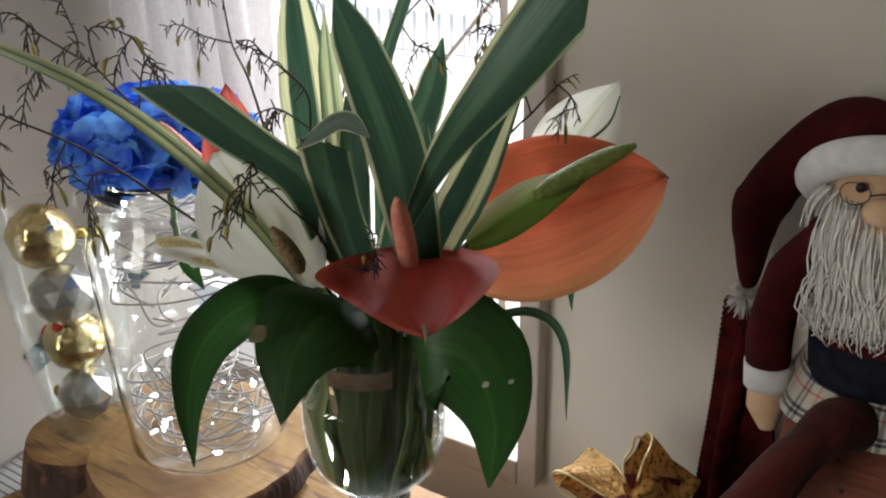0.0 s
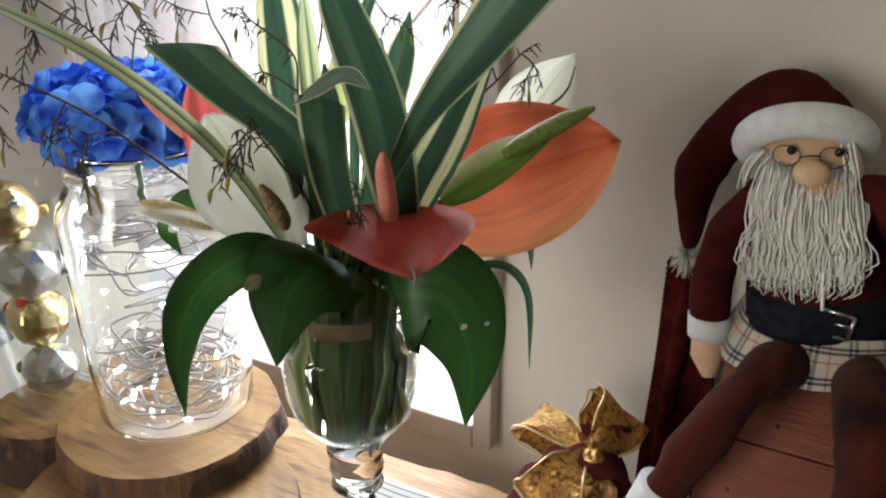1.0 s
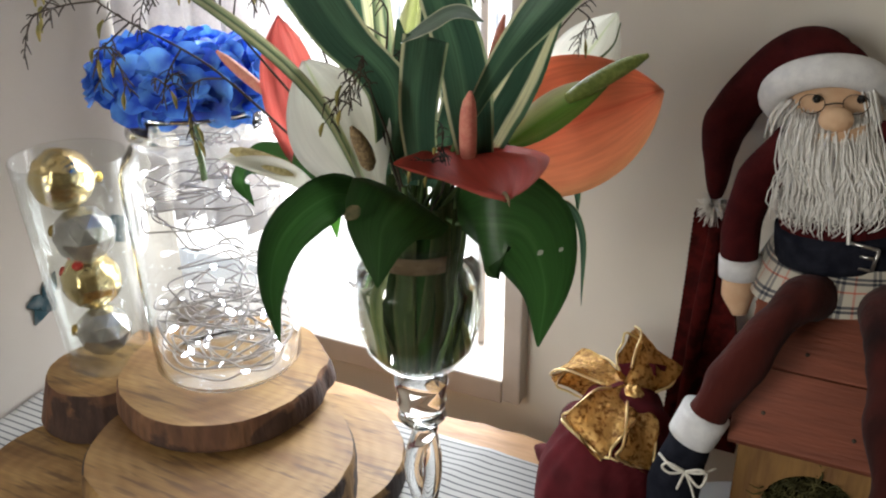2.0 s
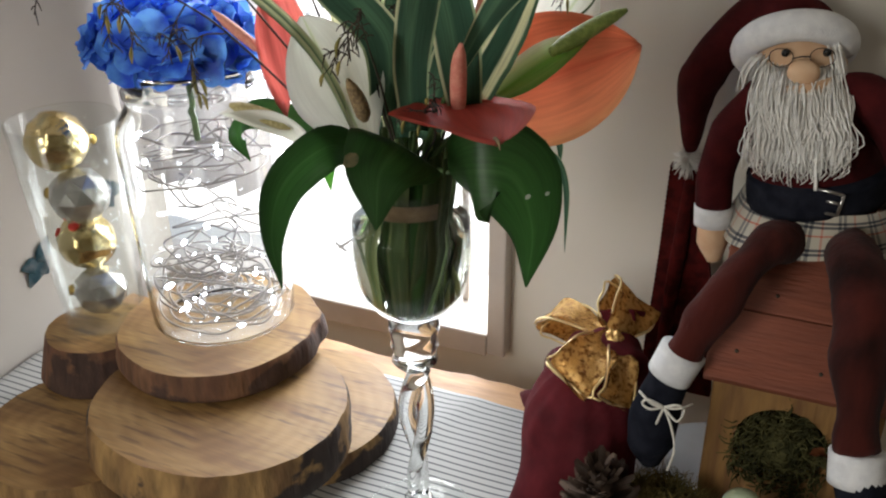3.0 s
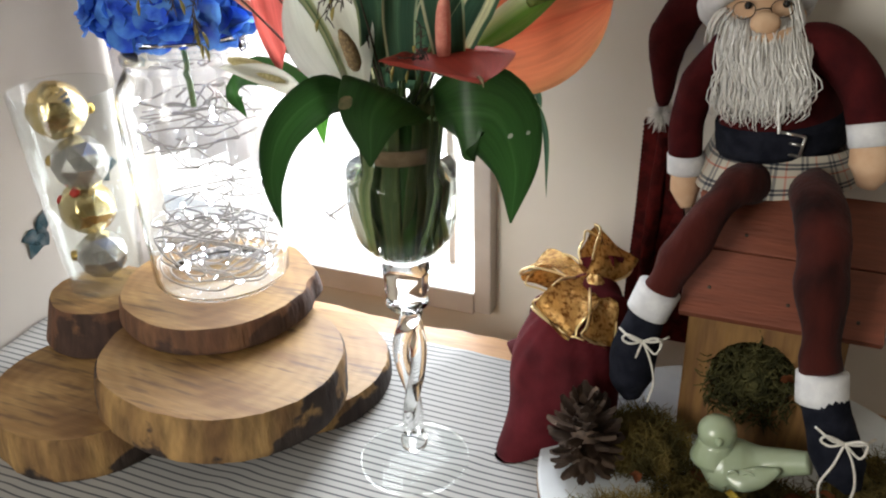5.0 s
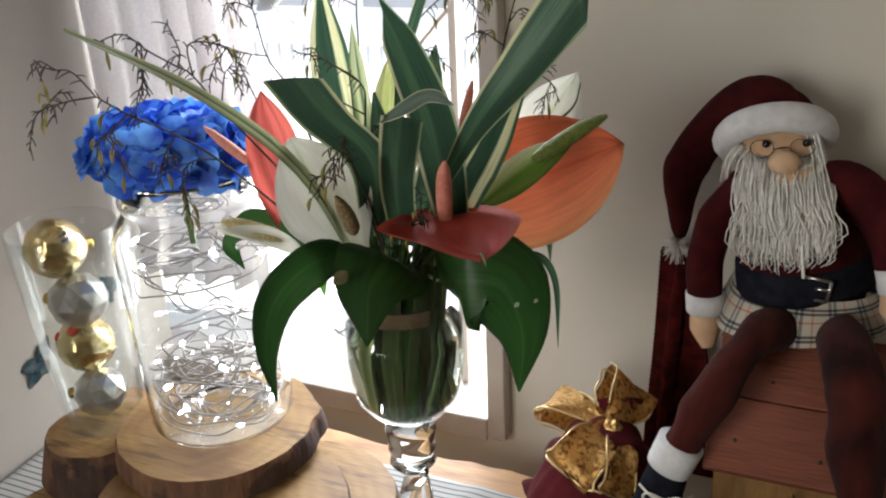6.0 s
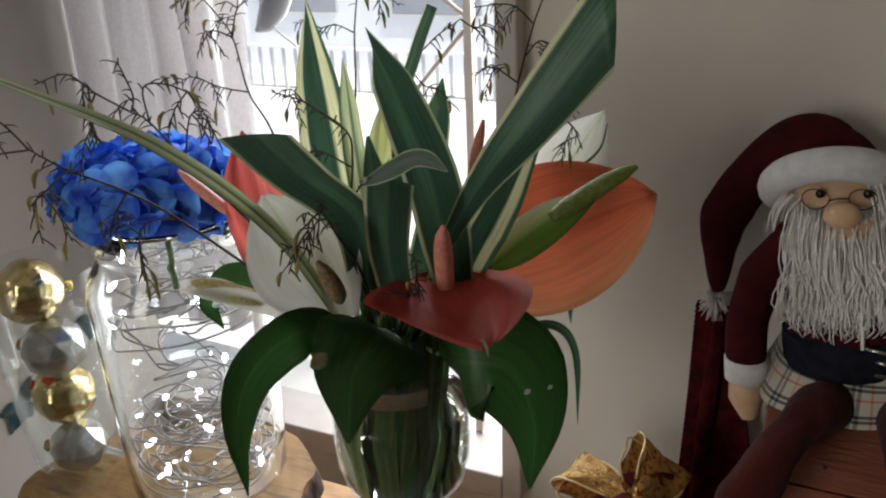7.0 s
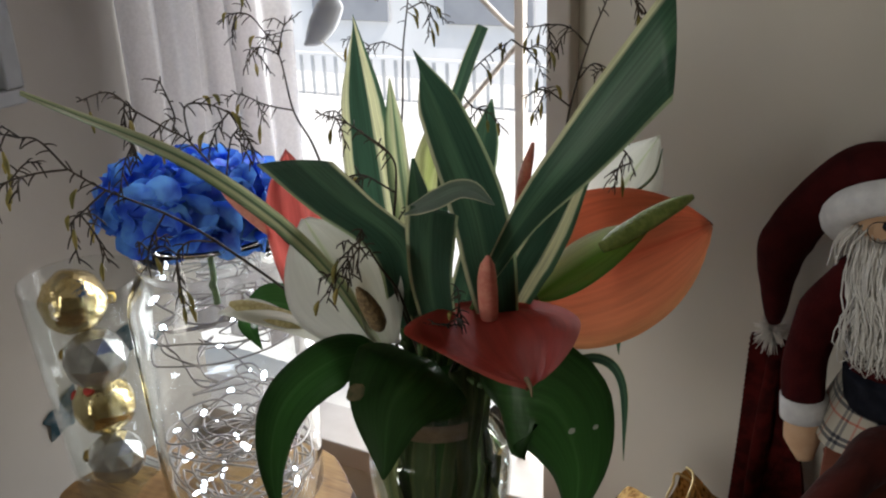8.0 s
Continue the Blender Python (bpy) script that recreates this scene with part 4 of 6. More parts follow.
def hydrangea():
    c = Vector((-0.538, 0.440, 0.389))
    t = thing("blue_hydrangea", (JX, JY, JZ + 0.2175), "deep blue hydrangea head set in the jar's mouth", "flower")
    bm = bmesh.new()
    tube(bm, [(-0.526, 0.438, 0.300), (-0.530, 0.439, 0.35), c - Vector((0, 0, 0.012))], 0.003, 8)
    part("stalk", bm, "stem", t)
    bm = bmesh.new()
    bmesh.ops.create_uvsphere(bm, u_segments=24, v_segments=16, radius=1)
    bmesh.ops.scale(bm, vec=(0.062, 0.054, 0.022), verts=bm.verts)
    bmesh.ops.translate(bm, verts=bm.verts, vec=c)
    part("flower_core", bm, "blue", t)
    # one floret: four rounded, slightly cupped petals
    meshes = []
    for s in range(4):
        rnd = random.Random(s)
        bm = bmesh.new()
        for q in range(4):
            a = math.pi / 2 * q + rnd.uniform(-0.2, 0.2)
            l, w = rnd.uniform(0.022, 0.030), rnd.uniform(0.028, 0.037)
            rows = []
            for i in range(6):
                v = i / 5
                row = []
                for j in range(6):
                    u = j / 2.5 - 1
                    ww = w / 2 * math.sin(math.pi * (0.10 + 0.76 * v)) ** 0.5
                    x, y = 0.001 + l * v * (1 - 0.12 * u * u), ww * u
                    z = 0.004 * v * v + 0.003 * u * u * v + 0.0014 * math.sin(5 * u + 6 * v + s + q)
                    row.append(Vector((x * math.cos(a) - y * math.sin(a), x * math.sin(a) + y * math.cos(a), z)))
                rows.append(row)
            sheet(bm, rows)
        me = bpy.data.meshes.new("floret")
        for f in bm.faces:
            f.smooth = True
        bm.to_mesh(me)
        bm.free()
        me.materials.append(M["blue"])
        meshes.append(me)
    rnd = random.Random(5)
    n = 60
    for k in range(n):
        z = 1 - 1.50 * (k + 0.5) / n
        a = k * 2.39996
        r = math.sqrt(max(0, 1 - z * z))
        d = Vector((r * math.cos(a), r * math.sin(a), z))
        k2 = rnd.uniform(0.88, 1.12)
        p = c + Vector((d.x * 0.064 * k2, d.y * 0.058 * k2, d.z * 0.026 * k2))
        nrm = Vector((d.x / 0.085, d.y / 0.07, d.z / 0.045)).normalized()
        o = new("floret", meshes[k % 4])
        o.parent, o.matrix_parent_inverse = t, t.matrix_world.inverted()
        nrm = (nrm + Vector((rnd.uniform(-.45, .45), rnd.uniform(-.45, .45), rnd.uniform(-.3, .4)))).normalized()
        o.matrix_basis = Matrix.Translation(p) @ nrm.to_track_quat("Z", "Y").to_matrix().to_4x4() @ Matrix.Rotation(rnd.uniform(0, 6), 4, "Z")


hydrangea()


# ---------- the bouquet ----------
TO_EYE = (0.42, -0.80, 0.42)


def stalk(t, top, foot=(0.0, 0.0), r=0.0022, bend=None, mat="stem"):
    """A flower stalk from the vase's bottom up to its head."""
    a = Vector((VX + foot[0], VY + foot[1], 0.226))
    b = Vector(top)
    rim = Vector((VX + (b.x - VX) * 0.30, VY + (b.y - VY) * 0.30, 0.335))
    d = Vector((rim.x - VX, rim.y - VY, 0))
    if d.length > 0.036:
        d *= 0.036 / d.length
        rim.x, rim.y = VX + d.x, VY + d.y
    pts = [a, rim] + ([Vector(bend)] if bend else []) + [b]
    bm = bmesh.new()
    tube(bm, pts, [r * 1.1, r, r * 0.9], 8, 20)
    return part("stalk", bm, mat, t)


def spike(points, r, n=24):
    """A spadix: a blunt, finely knobbed finger."""
    bm = bmesh.new()
    tube(bm, points, [r * 0.55, r * 0.95, r, r, r * 0.92, r * 0.72, r * 0.25], 18, n)
    return bm


def flower(name, label, base, tip, up, width, mat, spadix=None, spadix_mat="pink", r=0.005, foot=(0, 0), bend=None, **more):
    t = thing(name, (VX + foot[0], VY + foot[1], 0.224), label, "flower", "flowers in the vase")
    part("spathe", spathe(base, tip, up, width, **more), mat, t)
    if spadix:
        part("spadix", spike(spadix, r), spadix_mat, t)
    stalk(t, base, foot, bend=bend)
    return t


def strap_leaf(label, points, width, mat, facing=TO_EYE, foot=(0, 0), group="strap leaves in the vase", **more):
    t = thing("strap_leaf", (VX + foot[0], VY + foot[1], 0.224), label, "leaf", group)
    part("leaf_blade", blade(points, width, facing, **more), mat, t)
    stalk(t, points[0], foot, 0.0018)
    return t


def broad_leaf(label, points, width, facing, mat="broad", foot=(0, 0), **more):
    t = thing("broad_leaf", (VX + foot[0], VY + foot[1], 0.224), label, "leaf", "broad leaves round the vase")
    part("leaf_blade", blade(points, width, facing, profile=(0.15, 0.72, 0.98, 1.0, 0.86, 0.6, 0.3, 0.02), n=26, **more), mat, t)
    stalk(t, points[0], foot, 0.002)
    return t


heart = flower("red_anthurium", "glossy red anthurium with upright pink spadix", (-0.243, 0.356, 0.394), (-0.176, 0.275, 0.403), (0.20, -0.22, 1.0), 0.094, "red",
               [(-0.226, 0.341, 0.391), (-0.223, 0.333, 0.409), (-0.218, 0.322, 0.430), (-0.212, 0.311, 0.446)], "pink", 0.0054, (0.006, -0.01), lobes=0.0, cup=0.05, wave=0.0018, wide=0.38, notch=0, droop=0.02, point=1.1)
beak = bmesh.new()
tube(beak, [(-0.178, 0.280, 0.4015), (-0.174, 0.275, 0.4015), (-0.1715, 0.271, 0.3985)], [0.0014, 0.0011, 0.0003], 8, 6)
part("spathe_tip", beak, "sheath", heart, "small pale curled tip")
flower("orange_anthurium", "large salmon-orange anthurium with pale veins", (-0.223, 0.398, 0.387), (-0.1445, 0.499, 0.407), (0.40, -0.78, 0.40), 0.098, "orange",
       None, "pink", 0.004, (0.012, 0.004), lobes=0.12, cup=-0.06, wave=0.002, wide=0.46, droop=-0.04, point=1.0)
orange = bpy.data.objects["orange_anthurium"]
tip = bmesh.new()
tube(tip, [(-0.1495, 0.494, 0.4085), (-0.1445, 0.499, 0.4090), (-0.1405, 0.500, 0.4070)], [0.0022, 0.0018, 0.0006], 8, 6)
part("spathe_tip", tip, "twig", orange, "small dark dried tip")
flower("green_anthurium", "green and white sheath with olive spadix", (-0.214, 0.380, 0.394), (-0.159, 0.424, 0.433), (0.15, -0.62, 0.70), 0.028, "green_white",
       [(-0.182, 0.398, 0.423), (-0.168, 0.412, 0.432), (-0.155, 0.425, 0.440), (-0.141, 0.437, 0.447)], "olive", 0.0060, (0.010, 0.010), lobes=0.0, cup=0.25, wave=0.001, wide=0.45)
lily = flower("peace_lily", "white peace lily with a thin green rim", (-0.219, 0.486, 0.396), (-0.184, 0.522, 0.458), (0.35, -0.85, 0.25), 0.050, "white",
              None, "spadix", 0.004, (0.006, 0.016), lobes=0.0, cup=0.22, wave=0.001, wide=0.42, point=1.7)
rim_line = bmesh.new()
tube(rim_line, [(-0.220, 0.478, 0.409), (-0.208, 0.481, 0.421), (-0.191, 0.487, 0.427), (-0.180, 0.497, 0.438), (-0.179, 0.510, 0.452)], [0.0022, 0.0016, 0.0011, 0.0008, 0.0005], 8, 24)
part("rim_fold", rim_line, "stem", lily, "thin green folded rim")
flower("peace_lily", "broad white peace lily with brown spadix", (-0.297, 0.338, 0.364), (-0.310, 0.293, 0.459), (0.55, -0.75, 0.15), 0.062, "white",
       [(-0.284, 0.318, 0.388), (-0.283, 0.310, 0.402), (-0.286, 0.302, 0.419)], "brown_spadix", 0.0054, (-0.008, 0.0), lobes=0.0, cup=0.24, wave=0.0012, wide=0.60, point=1.0)
flower("peace_lily", "boat-shaped white peace lily with cream spadix", (-0.352, 0.346, 0.350), (-0.386, 0.297, 0.386), (0.10, 0.50, 0.85), 0.040, "white",
       [(-0.350, 0.332, 0.3700), (-0.361, 0.321, 0.3780), (-0.372, 0.311, 0.3855), (-0.381, 0.303, 0.3910)], "spadix", 0.0056, (-0.012, 0.002), lobes=0.0, cup=0.34, wave=0.0005, wide=0.5, bend=(-0.325, 0.354, 0.350))
flower("coral_anthurium", "coral red anthurium seen from its side", (-0.368, 0.362, 0.383), (-0.392, 0.384, 0.464), (0.55, -0.78, 0.25), 0.040, "coral",
       [(-0.390, 0.362, 0.412), (-0.403, 0.361, 0.421), (-0.417, 0.360, 0.431), (-0.430, 0.360, 0.440)], "pink", 0.0040, (-0.010, 0.010), lobes=0.2, cup=0.10, wave=0.0025, wide=0.50, bend=(-0.340, 0.365, 0.375))
flower("pink_anthurium", "small red anthurium with a tall pink spadix", (-0.262, 0.462, 0.400), (-0.222, 0.450, 0.402), (0.1, -0.3, 0.95), 0.05, "red",
       [(-0.264, 0.468, 0.404), (-0.262, 0.470, 0.428), (-0.255, 0.471, 0.459)], "pink", 0.0044, (0.0, 0.014), lobes=0.3, cup=0.05)
flower("green_bud", "pale yellow-green furled flower bud", (-0.311, 0.418, 0.420), (-0.298, 0.424, 0.492), (0.45, -0.8, 0.2), 0.022, "pale_bud",
       None, "olive", 0.003, (-0.006, 0.012), lobes=0.0, cup=0.6, wide=0.45)

strap_leaf("cream-striped strap leaf with a pointed cut tip", [(-0.300, 0.372, 0.360), (-0.321, 0.384, 0.416), (-0.333, 0.392, 0.475), (-0.343, 0.400, 0.545)], 0.034, "striped", foot=(-0.004, 0.006), profile=(0.4, 0.8, 1.0, 1.0, 0.75, 0.03), cut=0.004)
strap_leaf("narrow cream-striped strap leaf", [(-0.292, 0.375, 0.360), (-0.302, 0.380, 0.430), (-0.309, 0.386, 0.475), (-0.313, 0.390, 0.514)], 0.014, "pale_blade", foot=(-0.002, 0.01))
strap_leaf("dark green strap leaf with thin cream edge", [(-0.224, 0.350, 0.385), (-0.229, 0.338, 0.455), (-0.244, 0.334, 0.502), (-0.259, 0.330, 0.538)], 0.030, "green_blade", foot=(0.004, 0.0), profile=(0.7, 1.0, 1.0, 0.9, 0.7, 0.05), cut=0.006)
strap_leaf("dark green strap leaf standing upright", [(-0.258, 0.398, 0.370), (-0.276, 0.425, 0.430), (-0.284, 0.455, 0.456), (-0.285, 0.472, 0.486)], 0.023, "green_blade", foot=(0.0, 0.008), profile=(0.6, 0.9, 1.0, 0.8, 0.05))
strap_leaf("long green strap leaf with a straight cut end", [(-0.236, 0.345, 0.405), (-0.202, 0.335, 0.460), (-0.171, 0.336, 0.500), (-0.134, 0.345, 0.551)], 0.032, "green_blade", foot=(0.008, 0.0), profile=(0.20, 0.45, 0.75, 1.0, 1.15), cut=-0.020, cup=0.22, facing=(0.15, -0.75, 0.6))
strap_leaf("short dark strap leaf among the stalks", [(-0.262, 0.366, 0.360), (-0.252, 0.372, 0.400), (-0.246, 0.380, 0.432), (-0.245, 0.388, 0.458)], 0.024, "green_blade", foot=(0.0, 0.004), profile=(0.8, 1.0, 1.0, 0.7, 0.1))
strap_leaf("short dark strap leaf among the stalks", [(-0.282, 0.364, 0.360), (-0.285, 0.370, 0.405), (-0.290, 0.378, 0.440), (-0.296, 0.384, 0.468)], 0.020, "green_blade", foot=(-0.004, 0.004), profile=(0.8, 1.0, 1.0, 0.7, 0.1))
strap_leaf("green strap leaf with one cream half", [(-0.236, 0.365, 0.372), (-0.217, 0.365, 0.412), (-0.204, 0.366, 0.437), (-0.180, 0.370, 0.488)], 0.026, "striped", foot=(0.008, 0.004), profile=(0.6, 0.9, 1.0, 0.9, 0.3))
strap_leaf("dark strap leaf curling forward with blunt tip", [(-0.286, 0.350, 0.380), (-0.262, 0.308, 0.442), (-0.268, 0.270, 0.480), (-0.262, 0.230, 0.513)], 0.031, "green_blade", foot=(-0.004, -0.002), profile=(0.6, 0.8, 0.95, 1.0, 1.0, 0.95), cut=0.006, facing=(-0.34, 0.52, 0.68), cup=-0.1)
fold = strap_leaf("broad strap leaf bent over at its top", [(-0.262, 0.350, 0.372), (-0.248, 0.316, 0.424), (-0.230, 0.286, 0.462), (-0.218, 0.268, 0.485)], 0.024, "green_blade", foot=(0.0, -0.004), profile=(0.8, 0.95, 1.0, 1.0), facing=(0.40, -0.85, 0.3), cup=0.12)
part("bent_tip", blade([(-0.232, 0.268, 0.4820), (-0.212, 0.258, 0.4930), (-0.194, 0.254, 0.5015), (-0.178, 0.248, 0.4990)], 0.013, (0.15, -0.6, 0.75), profile=(0.4, 1.0, 0.95, 0.65, 0.05), cup=0.1), "under", fold, "pale underside of the bent tip")
strap_leaf("long narrow pale strap leaf arching outwards", [(-0.302, 0.345, 0.358), (-0.304, 0.290, 0.440), (-0.345, 0.256, 0.494), (-0.371, 0.188, 0.543)], 0.0095, "pale_blade", foot=(-0.010, -0.004), profile=(0.8, 1.0, 1.0, 0.9, 0.30), facing=(0.45, -0.5, 0.75))
strap_leaf("thin drooping green leaf with pale edge", [(-0.205, 0.372, 0.352), (-0.182, 0.400, 0.350), (-0.175, 0.430, 0.315), (-0.174, 0.436, 0.254)], 0.0065, "green_blade", foot=(0.012, 0.004), facing=(0.6, -0.7, 0.3))
strap_leaf("thin drooping green leaf", [(-0.218, 0.390, 0.350), (-0.205, 0.440, 0.348), (-0.197, 0.480, 0.330), (-0.197, 0.492, 0.302)], 0.008, "green_blade", foot=(0.010, 0.010), facing=(0.6, -0.7, 0.3))
strap_leaf("slim dark strap leaf cut off straight", [(-0.284, 0.392, 0.380), (-0.284, 0.402, 0.470), (-0.274, 0.412, 0.515), (-0.264, 0.417, 0.542)], 0.008, "green_blade", foot=(0.0, 0.012), profile=(0.8, 1, 1, 0.9))

broad_leaf("dark green broad leaf drooping to a point", [(-0.300, 0.346, 0.352), (-0.304, 0.302, 0.371), (-0.328, 0.282, 0.348), (-0.332, 0.268, 0.315), (-0.317, 0.252, 0.286)], 0.033, (0.85, -0.5, 0.25), foot=(-0.010, 0.0), cup=0.25)
spotted = broad_leaf("dark green broad leaf with a torn spot", [(-0.264, 0.340, 0.360), (-0.250, 0.298, 0.379), (-0.249, 0.270, 0.371), (-0.241, 0.247, 0.346)], 0.064, (0.35, -0.75, 0.55), foot=(0.0, -0.008), cup=-0.1)
hanging = broad_leaf("large glossy green leaf hanging over the rim", [(-0.235, 0.348, 0.346), (-0.208, 0.320, 0.362), (-0.181, 0.323, 0.360), (-0.168, 0.327, 0.326), (-0.170, 0.325, 0.281)], 0.068, (0.40, -0.85, 0.30), foot=(0.010, -0.004), cup=-0.08)
broad_leaf("dark curled leaf behind the white lily", [(-0.345, 0.375, 0.345), (-0.372, 0.362, 0.362), (-0.400, 0.352, 0.366), (-0.418, 0.356, 0.345), (-0.410, 0.358, 0.325)], 0.030, (0.3, -0.5, 0.85), foot=(-0.010, 0.008), cup=0.1)
broad_leaf("bright young leaf behind the darker ones", [(-0.320, 0.375, 0.350), (-0.342, 0.382, 0.352), (-0.354, 0.382, 0.332), (-0.351, 0.378, 0.301)], 0.030, (0.5, -0.7, 0.4), mat="young", foot=(-0.008, 0.010))


def blemish(leaf, at, normal, size, mat, label):
    """A small dried patch on a leaf, or a pale one for light through a torn hole."""
    n = Vector(normal).normalized()
    d = n.orthogonal().normalized()
    c = Vector(at) + n * 0.0007
    part("leaf_blemish", blade([c - d * size * 0.5, c + d * size * 0.05, c + d * size * 0.5], size * 0.8, n, profile=(0.25, 0.9, 1.0, 0.7, 0.2), cup=0.0, n=8, thick=0.0003), mat, leaf, label)


blemish(spotted, (-0.2640, 0.2620, 0.3820), (0.30, -0.80, 0.50), 0.011, "dried", "dry tan patch")
# two small holes: pale patches painted for the light behind them
blemish(hanging, (-0.1705, 0.3225, 0.3490), (0.5035, -0.844, 0.1846), 0.0042, "torn", "torn hole, light through it as a pale patch")
blemish(hanging, (-0.1600, 0.3300, 0.3500), (0.5896, -0.798, 0.124), 0.0034, "torn", "torn hole, light through it as a pale patch")


def plain_stems():
    """Cut stalks that fill the vase."""
    rnd = random.Random(4)
    for k in range(20):
        a, r = rnd.uniform(0, 6.28), rnd.uniform(0.004, 0.026)
        b = a + rnd.uniform(-0.9, 1.3)
        r2 = rnd.uniform(0.016, 0.036)
        rad = rnd.uniform(0.0012, 0.0028)
        bm = bmesh.new()
        z0 = 0.228 + max(0, r - 0.014) * 0.5
        tube(bm, [(VX + r * math.cos(a), VY + r * math.sin(a), z0), (VX + (r + r2) * 0.5 * math.cos((a + b) / 2), VY + (r + r2) * 0.5 * math.sin((a + b) / 2), 0.28), (VX + r2 * math.cos(b), VY + r2 * math.sin(b), 0.340), (VX + 1.1 * r2 * math.cos(b), VY + 1.1 * r2 * math.sin(b), 0.368)], rad, 8, 14, flat=rnd.choice((1.0, 0.5)))
        tagged(part("cut_stem", bm, "pale_stem" if k % 4 == 0 else "stem"), "green cut stem standing in the vase water", "stem", "stems in the vase")

    for k in range(20):
        a, r = 2 * math.pi * k / 20 + rnd.uniform(-0.2, 0.2), rnd.uniform(0.010, 0.024)
        b = a + rnd.uniform(-0.5, 0.7)
        r2 = rnd.uniform(0.022, 0.037)
        z0 = 0.230 + max(0, r - 0.014) * 0.6
        pts = [(VX + r * math.cos(a), VY + r * math.sin(a), z0), (VX + 0.55 * (r + r2) * math.cos((a + b) / 2), VY + 0.55 * (r + r2) * math.sin((a + b) / 2), 0.278), (VX + r2 * math.cos(b), VY + r2 * math.sin(b), 0.330), (VX + 1.0 * r2 * math.cos(b), VY + 1.0 * r2 * math.sin(b), 0.356)]
        bm = blade(pts, rnd.uniform(0.009, 0.016), (math.cos(b), math.sin(b), 0.1), profile=(0.5, 0.8, 1.0, 0.9), cup=-0.2, n=12, thick=0.0006)
        tagged(part("leaf_base", bm, ("base_leaf", "base_leaf", "broad", "pale_base", "base_leaf")[k % 5]), "green leaf base standing in the vase water", "leaf", "leaf bases in the vase")
    # a pale dry sheath wrapped round the stalks under the rim
    bm = bmesh.new()
    sheet(bm, [[Vector((VX + (0.0385 + 0.002 * v) * math.cos(w), VY + (0.0385 + 0.002 * v) * math.sin(w), 0.313 + 0.013 * v)) for w in (radians(-95 + 60 * q / 12) for q in range(13))] for v in (0, 0.5, 1)], 0.0006)
    tagged(part("dry_sheath", bm, "sheath"), "tan dry leaf sheath round the stalks", "leaf")


plain_stems()


def twig(stem, branches, seed, foot=(0, 0)):
    """A dark wiry twig: forked branches set with needle-like shoots and a few yellowish pods."""
    rnd = random.Random(seed)
    t = thing("dry_twig", (VX + foot[0], VY + foot[1], 0.224), "dark wiry twig with sparse yellowish buds", "twig", "dry twigs in the vase")
    a = Vector((VX + foot[0], VY + foot[1], 0.226))
    first = Vector(stem[0])
    rim = Vector((VX + max(-0.034, min(0.034, (first.x - VX) * 0.4)), VY + max(-0.03, min(0.03, (first.y - VY) * 0.4)), 0.336))
    bm = bmesh.new()
    tube(bm, [a, rim] + [Vector(p) for p in stem], [0.0010, 0.0009, 0.0008, 0.0006, 0.0004], 6, 44)
    part("twig_stem", bm, "twig", t)
    for pts in branches:
        bm = bmesh.new()
        tube(bm, pts, [0.0006, 0.0005, 0.0004], 5, 20)
        part("twig_branch", bm, "twig", t)
    needles, pods = bmesh.new(), bmesh.new()

    def needle(c, e, l):
        tube(needles, [c, c + e * l * 0.6, c + e * l + Vector((0, 0, -0.0012))], [0.00045, 0.00042, 0.00025], 4, 3)
        if rnd.random() < 0.10:
            q = c + e * l
            l2 = rnd.uniform(0.006, 0.010)
            tube(pods, [q, q + e * l2 * 0.3 + Vector((0, 0, -l2 * 0.3)), q + e * l2 * 0.4 + Vector((0, 0, -l2 * 0.9))], [0.0005, 0.0014, 0.0004], 6, 5)

    def along(pts, start, step):
        line = smooth_line(pts, 80)
        length = sum((q - p).length for p, q in zip(line, line[1:]))
        count = int(length * (1 - start) / step)
        for k in range(count):
            i = min(79, int(80 * (start + (1 - start) * (k + rnd.random() * 0.6) / count)))
            tan = (line[i + 1] - line[i]).normalized()
            side = tan.cross(Vector((0.35, -0.85, 0.4))).normalized() * (1 if k % 2 else -1)
            e = (tan * rnd.uniform(0.4, 1.0) + side * rnd.uniform(0.3, 0.9) + Vector((rnd.uniform(-.3, .3), rnd.uniform(-.5, .5), rnd.uniform(-0.9, 0.1)))).normalized()
            needle(line[i], e, rnd.uniform(0.004, 0.008))
        return line

    for pts in branches:
        line = along(pts, 0.30, 0.0030)
        # short side shoots, hanging a little, with needles of their own
        for k in range(2):
            i = rnd.randrange(30, 78)
            d = Vector((rnd.uniform(-1, 0.6), rnd.uniform(-0.5, 0.5), rnd.uniform(-1.0, 0.5))).normalized()
            l = rnd.uniform(0.012, 0.022)
            p = line[i]
            pts2 = [p, p + d * l * 0.55, p + d * l + Vector((0, 0, -l * 0.35))]
            tube(needles, pts2, [0.0005, 0.0004, 0.0003], 4, 6)
            along(pts2, 0.2, 0.0024)
    along(stem, 0.72, 0.0045)
    tagged(part("needle_tuft", needles, "twig", t), kind="stuff")
    tagged(part("bud_sprig", pods, "bud", t, "dull yellow-green buds"), kind="stuff")


